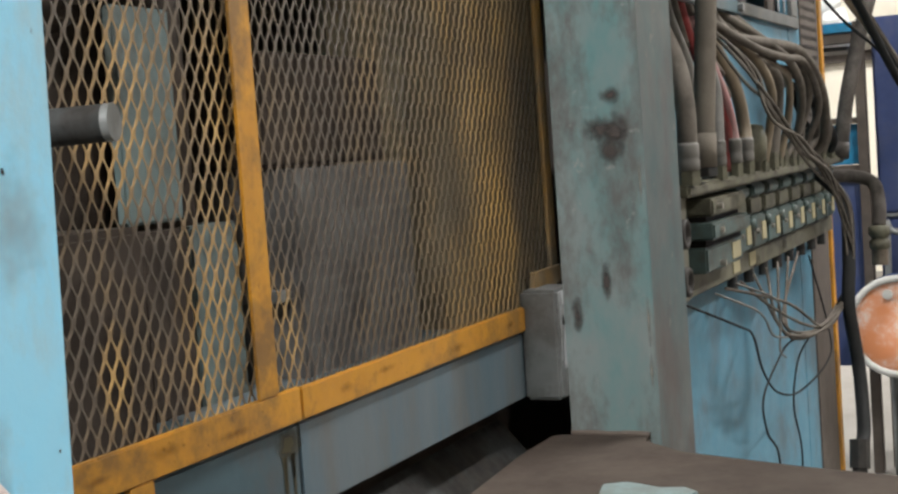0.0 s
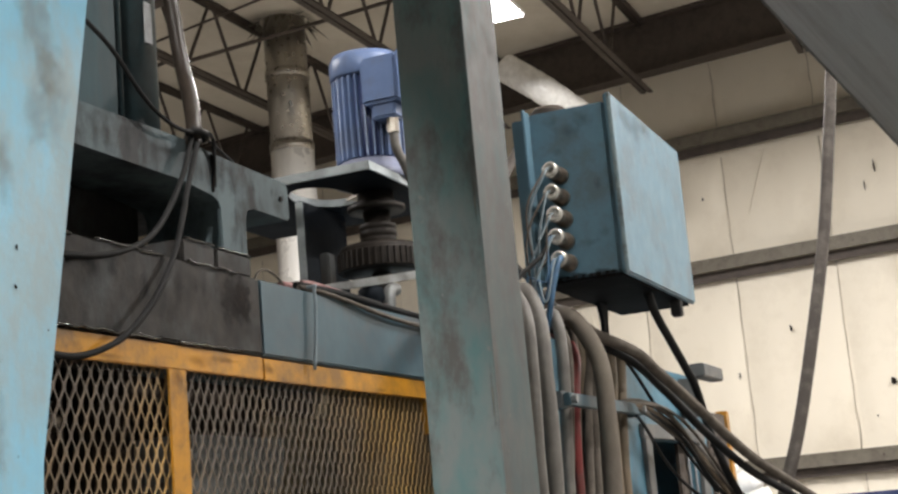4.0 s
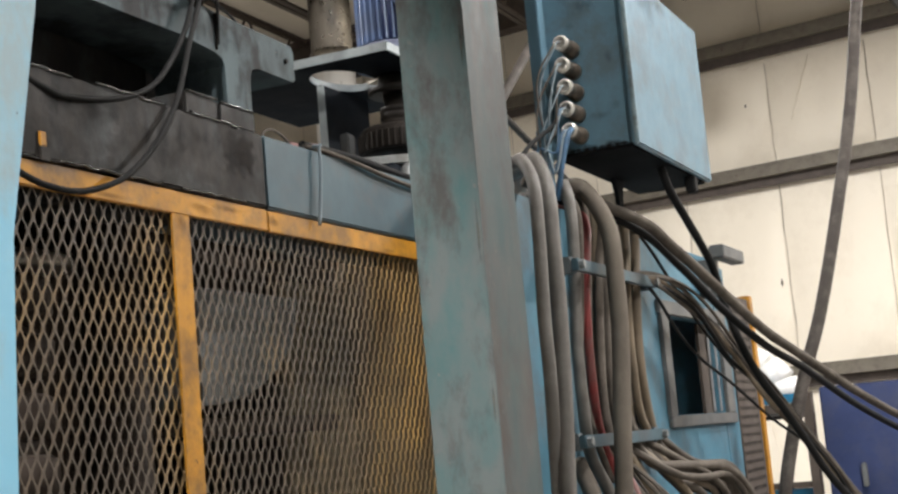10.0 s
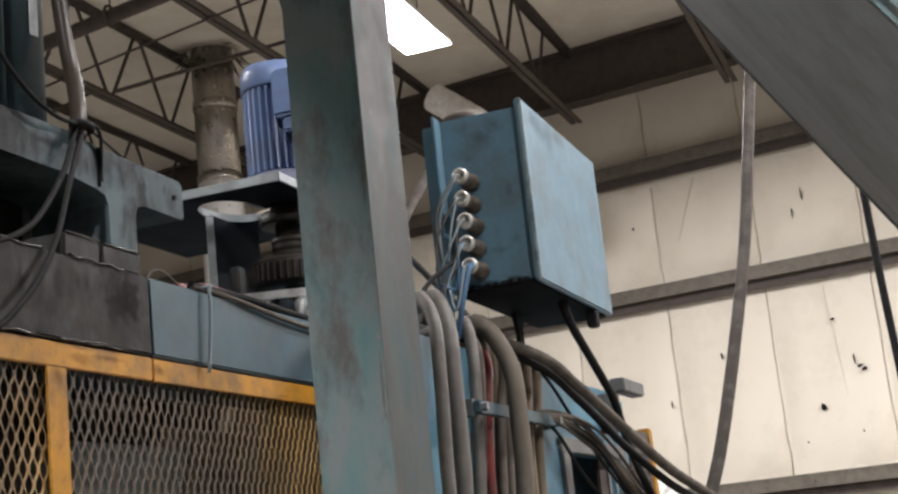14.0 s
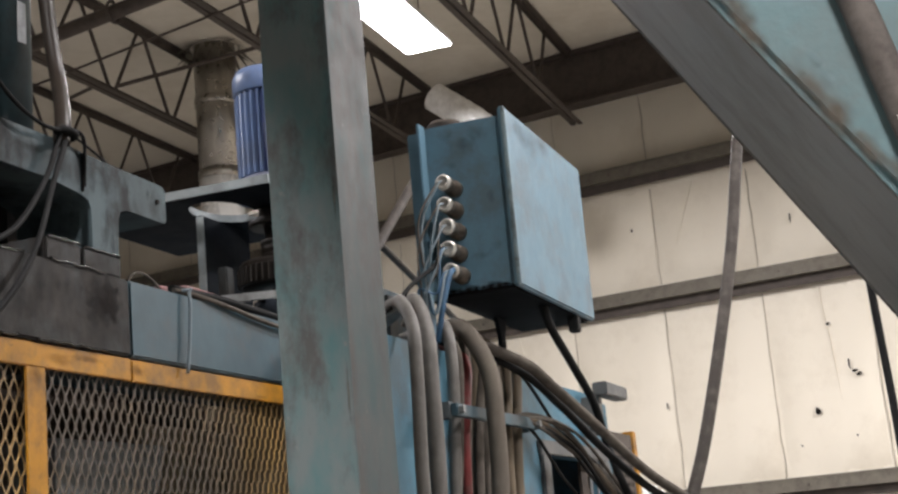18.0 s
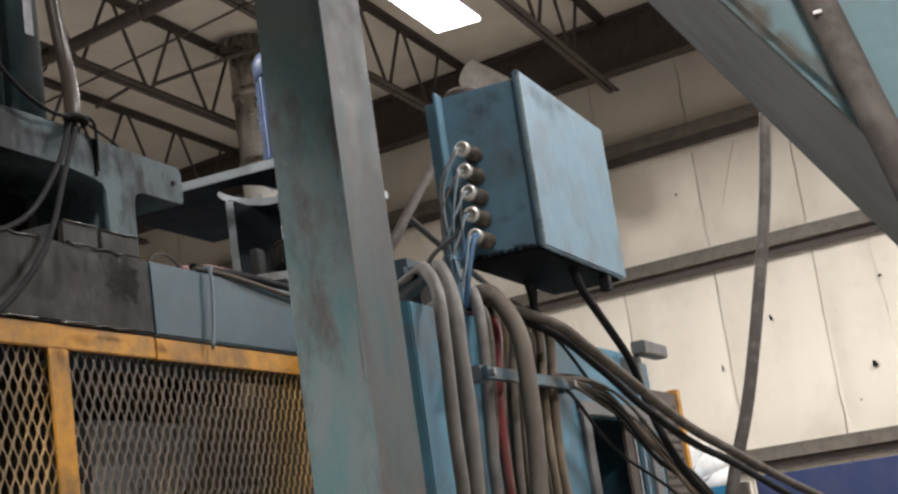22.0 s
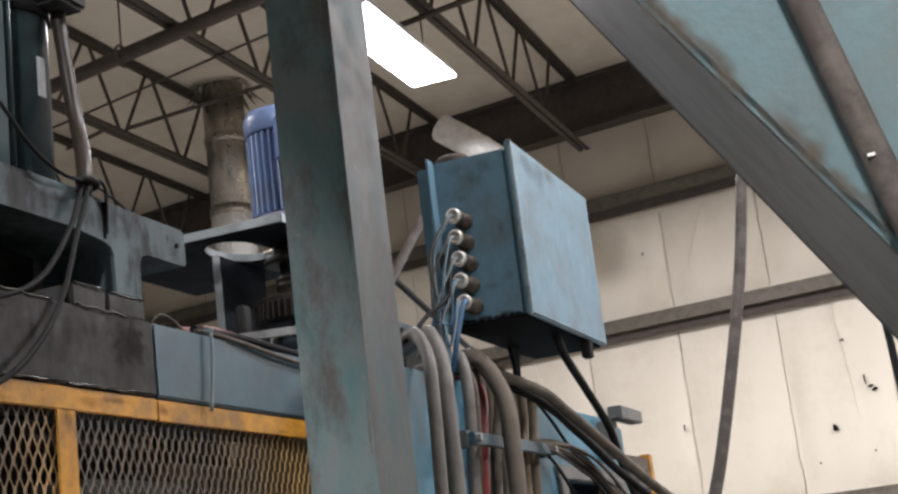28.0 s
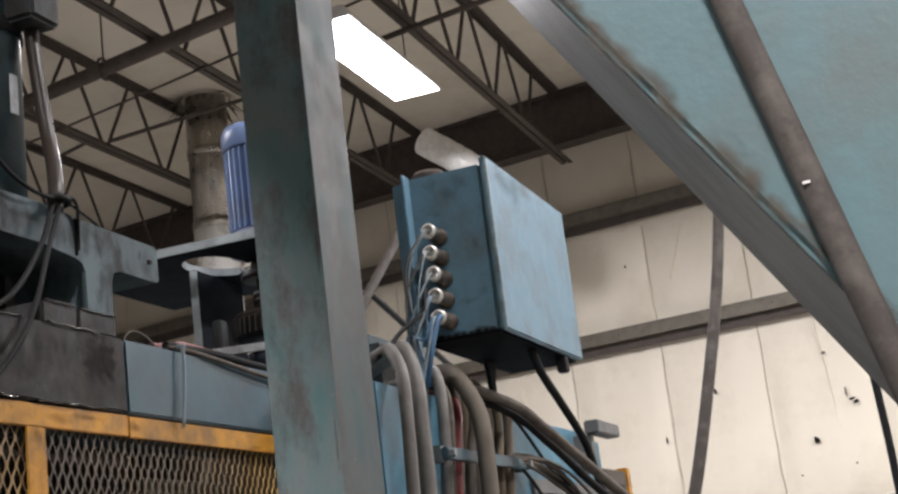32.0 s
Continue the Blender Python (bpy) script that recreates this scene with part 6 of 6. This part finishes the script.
FIT = (((3.24, 1.3, 1.72), (3.2, 1.25, 1.62), (3.16, 1.225, 1.53), (3.15, 1.222, 1.44), 0.02, CABLE), ((3.47, 1.28, 1.7), (3.456, 1.235, 1.577), (3.413, 1.222, 1.44), (3.416, 1.222, 1.42), 0.013, LCABLE),
       ((3.5, 1.29, 1.73), (3.549, 1.24, 1.554), (3.578, 1.23, 1.47), (3.566, 1.222, 1.42), 0.014, PINK), ((3.58, 1.29, 1.73), (3.665, 1.24, 1.582), (3.705, 1.23, 1.488), (3.684, 1.222, 1.42), 0.015, TANC))
for a, b, c, d_, r, m_ in FIT:
    h = base("valve_hose", "dusty hose crimped into the manifold top", "hose", *d_, group="valve hoses")
    part("hose", tube([a, b, c, d_], r, 12, 8), m_, h)
    part("crimp", lathe([(r * 1.02, 0.0), (r * 1.14, 0.004), (r * 1.14, 0.02), (r * 1.06, 0.024), (r * 1.14, 0.028), (r * 1.14, 0.05), (r * 1.02, 0.056)], (d_[0], d_[1], 1.398), seg=16), LCABLE, h, "dusty crimped collar")
    part("hex_nut", cyl((d_[0], d_[1], 1.368), (d_[0], d_[1], 1.398), r * 1.12, seg=6), OLIVE, h)
thing("brass_fitting", "grimy brass breather standing on the manifold", "fitting", bm=lathe([(0.02, 0), (0.02, 0.02), (0.034, 0.03), (0.036, 0.08), (0.028, 0.11), (0.01, 0.115)], (3.83, 1.24, 1.369)), material=OLIVE)
ARCH = (
    (0.0140, CABLE, ((3.65, 1.29, 1.76), (3.66, 1.24, 1.69), (3.8, 1.19, 1.675), (4.05, 1.15, 1.655), (4.33, 1.15, 1.56), (4.52, 1.18, 1.44), (4.56, 1.22, 1.385))),
    (0.0125, CABLE, ((3.74, 1.29, 1.76), (3.75, 1.22, 1.65), (3.863, 1.18, 1.6), (3.978, 1.2, 1.529), (3.97, 1.22, 1.385))),
    (0.0133, CABLE, ((3.82, 1.29, 1.77), (3.83, 1.23, 1.68), (4.008, 1.19, 1.66), (4.166, 1.18, 1.615), (4.29, 1.2, 1.516), (4.3, 1.22, 1.385))),
    (0.0125, CABLE, ((3.85, 1.29, 1.73), (3.88, 1.22, 1.635), (4.178, 1.19, 1.605), (4.44, 1.19, 1.53), (4.54, 1.21, 1.44), (4.45, 1.23, 1.385))),
    (0.0109, CABLE, ((3.7, 1.29, 1.75), (3.74, 1.22, 1.66), (3.95, 1.17, 1.66), (4.2, 1.165, 1.6), (4.28, 1.19, 1.5), (4.16, 1.23, 1.385))),
    (0.0101, TANC, ((3.78, 1.29, 1.74), (3.84, 1.21, 1.64), (4.0, 1.18, 1.6), (4.1, 1.2, 1.5), (4.1, 1.23, 1.385))),
    (0.0101, CABLE, ((3.9, 1.29, 1.76), (3.95, 1.21, 1.68), (4.2, 1.18, 1.66), (4.42, 1.18, 1.58), (4.66, 1.19, 1.46), (4.7, 1.22, 1.385))),
    (0.0117, BLACK, ((3.95, 1.3, 1.72), (4.1, 1.22, 1.6), (4.3, 1.19, 1.56), (4.55, 1.19, 1.5), (4.8, 1.2, 1.43), (4.85, 1.22, 1.385))),
    (0.011, TANC, ((3.68, 1.29, 1.74), (3.72, 1.2, 1.64), (3.8, 1.18, 1.56), (3.86, 1.2, 1.48), (3.86, 1.22, 1.385))),
    (0.0105, CABLE, ((3.72, 1.29, 1.76), (3.78, 1.2, 1.69), (3.95, 1.16, 1.63), (4.14, 1.17, 1.55), (4.22, 1.2, 1.46), (4.22, 1.22, 1.385))),
    (0.01, CABLE, ((3.6, 1.29, 1.74), (3.68, 1.19, 1.66), (3.86, 1.16, 1.64), (4.1, 1.15, 1.63), (4.33, 1.16, 1.53), (4.38, 1.2, 1.44), (4.38, 1.23, 1.385))),
    (0.011, BLACK, ((3.88, 1.3, 1.75), (4.0, 1.24, 1.66), (4.2, 1.22, 1.6), (4.4, 1.22, 1.5), (4.62, 1.23, 1.42), (4.62, 1.23, 1.385))),
)
for r, m_, pts in ARCH:
    h = base("arched_hose", "dusty hose arching into the manifold", "hose", *pts[-1], group="valve hoses")
    part("hose", tube(pts, r, 10, 8), m_, h)
    e = pts[-1]
    part("hex_nut", cyl((e[0], e[1], 1.366), (e[0], e[1], 1.41), r * 1.2, seg=6), OLIVE, h)

rng = random.Random(21)
for k in range(7):
    j = lambda s=0.014: rng.uniform(-s, s)  # noqa: E731
    thing("control_wire", "thin dusty control wire sweeping over the valves", "wire", "control wires",
          tube([(3.45 + j(), 1.26, 1.72), (3.47 + j(0.03), 1.16 + j(), 1.6 + j(0.03)), (3.5 + j(0.03), 1.12 + j(), 1.51 + j(0.02)), (3.67 + j(0.03), 1.1 + j(), 1.43 + j(0.02)), (4.048 + j(0.05), 1.1 + j(), 1.35 + j(0.02)),
                (4.308 + j(0.04), 1.1 + j(), 1.232 + j(0.02)), (4.339 + j(0.04), 1.1 + j(), 1.089 + j(0.02)), (4.29 + j(0.04), 1.12 + j(), 0.985), (4.1 + j(0.06), 1.15 + j(), 0.945 + j()), (3.9 + j(0.1), 1.2 + j(), 1.0 + j(0.04)), (3.6 + 0.15 * k, 1.27, 1.11)], 0.0038, 6, 6), CABLE)
for k, pts in enumerate((
        ((3.23, 1.27, 1.12), (3.4, 1.2, 1.05), (3.54, 1.2, 1.008), (3.62, 1.2, 0.917), (3.772, 1.2, 0.836), (4.056, 1.2, 0.786), (4.487, 1.2, 0.793), (4.544, 1.2, 0.868), (4.5, 1.24, 1.1)),
        ((4.232, 1.2, 0.904), (3.95, 1.2, 0.93), (3.78, 1.2, 0.905), (3.612, 1.2, 0.851), (3.634, 1.2, 0.766), (3.753, 1.2, 0.671), (3.9, 1.25, 0.4), (3.9, 1.28, 0.0)),
        ((4.232, 1.2, 0.904), (4.08, 1.2, 0.88), (4.0, 1.2, 0.836), (3.961, 1.2, 0.758), (4.034, 1.2, 0.601), (4.1, 1.25, 0.3), (4.1, 1.28, 0.0)),
        ((3.5, 1.27, 1.11), (3.62, 1.2, 1.05), (3.75, 1.2, 0.98), (3.9, 1.2, 0.95), (4.1, 1.2, 0.93)),
        ((3.7, 1.27, 1.11), (3.8, 1.2, 1.06), (3.85, 1.2, 1.0), (3.83, 1.2, 0.93), (3.9, 1.2, 0.9)))):
    thing("loose_wire", "loose thin wire hanging under the manifold", "wire", "loose wires", tube(pts, 0.0028, 6, 8), (BLACK, BLACK, BLACK, LCABLE, LCABLE)[k])
thing("drop_hose", "black hose dropping from the manifold to the floor", "hose", bm=tube([(4.5, 1.2, 1.33), (4.42, 1.12, 1.25), (4.32, 1.1, 1.1), (4.276, 1.1, 0.978), (4.26, 1.08, 0.815), (4.16, 1.06, 0.669), (4.08, 1.06, 0.63)], 0.018, 12, 8), material=BLACK)
ob = base("floor_coupling", "steel hose coupling standing on the floor", "coupling", 4.06, 1.06, 0)
part("nut", cyl((4.08, 1.06, 0.655), (4.06, 1.06, 0.585), 0.026, seg=8), GREASE, ob)
part("riser", cyl((4.06, 1.06, 0), (4.06, 1.06, 0.59), 0.02, seg=14), GREASE, ob, smooth=True)

thing("rope", "pale pinkish-grey cord slung across the light blue column", "rope", bm=tube([(0.62, LEGY - 0.0068, 1.66), (0.75, LEGY - 0.0068, 1.503), (0.89, LEGY - 0.0068, 1.352), (0.947, LEGY - 0.0068, 1.29), (0.985, LEGY - 0.004, 1.25), (1.005, LEGY + 0.03, 1.22), (1.0, LEGY + 0.09, 1.2)], 0.0066, 10, 6), material=mat("pale_cord_sheath", (0.5, 0.43, 0.41), 0.7, col2=(0.42, 0.37, 0.35)))

# ---- insulation sheets on the far wall, last ----
def sheet_mesh(seed, w, h):
    rng = random.Random(seed)
    nx, nz = 10, 10
    ph = [rng.uniform(0, 6) for _ in range(4)]
    verts, faces = [], []
    for j in range(nz + 1):
        for i in range(nx + 1):
            u, v = i / nx, j / nz
            edge = min(u, 1 - u, v, 1 - v)
            out = 0.028 * min(1, edge * 6) + 0.012 * math.sin(4 * u + ph[0]) * math.sin(5 * v + ph[1]) * min(1, edge * 5) + 0.006 * math.sin(19 * u + ph[2] + 3 * v)
            verts.append((-out, (u - 0.5) * w, v * h))
    for j in range(nz):
        for i in range(nx):
            a = j * (nx + 1) + i
            faces.append((a, a + nx + 1, a + nx + 2, a + 1))
    me = bpy.data.meshes.new("insulation_sheet")
    me.from_pydata(verts, [], faces)
    for p in me.polygons:
        p.use_smooth = True
    me.materials.append(WALLM)
    return me


SW = 1.065
SEAM = mat("dirty_seam_tape", (0.58, 0.53, 0.45), 0.6, col2=(0.26, 0.23, 0.18), scale=1.6, amount=1.0)
rows = ((0.02, 2.06), (2.29, 4.17), (4.4, 5.49), (5.72, 6.98))
for r, (z0, z1) in enumerate(rows):
    kinds = [sheet_mesh(10 * r + k, SW - 0.012, z1 - z0) for k in range(4)]
    for i in range(-8, 10):
        o = new("insulation_sheet", kinds[(i * 3 + r) % 4])
        o.location = (WX + 0.03, 1.86 + SW * (i + 0.5), z0)
        o.parent = wall_east
rng = random.Random(77)
for r, (z0, z1) in enumerate(rows):
    for i in range(-8, 11):
        y, n = 1.86 + SW * i, 9
        part("seam", tube([(WX + 0.022, y + rng.uniform(-0.008, 0.008), z0 + (z1 - z0) * k / n) for k in range(n + 1)], 0.0055, 5, 3), SEAM, wall_east)
    for i in range(-4, 9):
        if rng.random() < 0.6:
            y, a, ln = 1.86 + SW * (i + rng.uniform(0.25, 0.75)), rng.uniform(-0.06, 0.06), (z1 - z0) * rng.uniform(0.3, 0.75)
            zt = z1 - 0.02
            part("crease", tube([(WX - 0.001, y + a * k + rng.uniform(-0.006, 0.006), zt - ln * k / 5) for k in range(6)], 0.004, 5, 3), WALLM, wall_east)
for k, (y, z, ru, rv) in enumerate(((1.443, 2.909, 0.032, 0.034), (1.075, 3.33, 0.009, 0.06), (0.99, 3.22, 0.03, 0.018), (1.03, 3.255, 0.03, 0.015), (3.165, 5.07, 0.01, 0.02), (1.224, 3.748, 0.02, 0.016), (1.33, 5.05, 0.009, 0.07),
                                         (2.394, 3.568, 0.016, 0.03), (1.45, 4.87, 0.006, 0.06), (1.095, 2.634, 0.008, 0.014), (1.647, 2.594, 0.01, 0.01), (3.0, 3.16, 0.01, 0.035))):
    part("tear", patch((WX - 0.012, y, z), (0, -1, 0), (0, 0, 1), ru * 0.72, rv * 0.72, 300 + k, 0.02), OIL, wall_east, "small dark tear in the sheet")
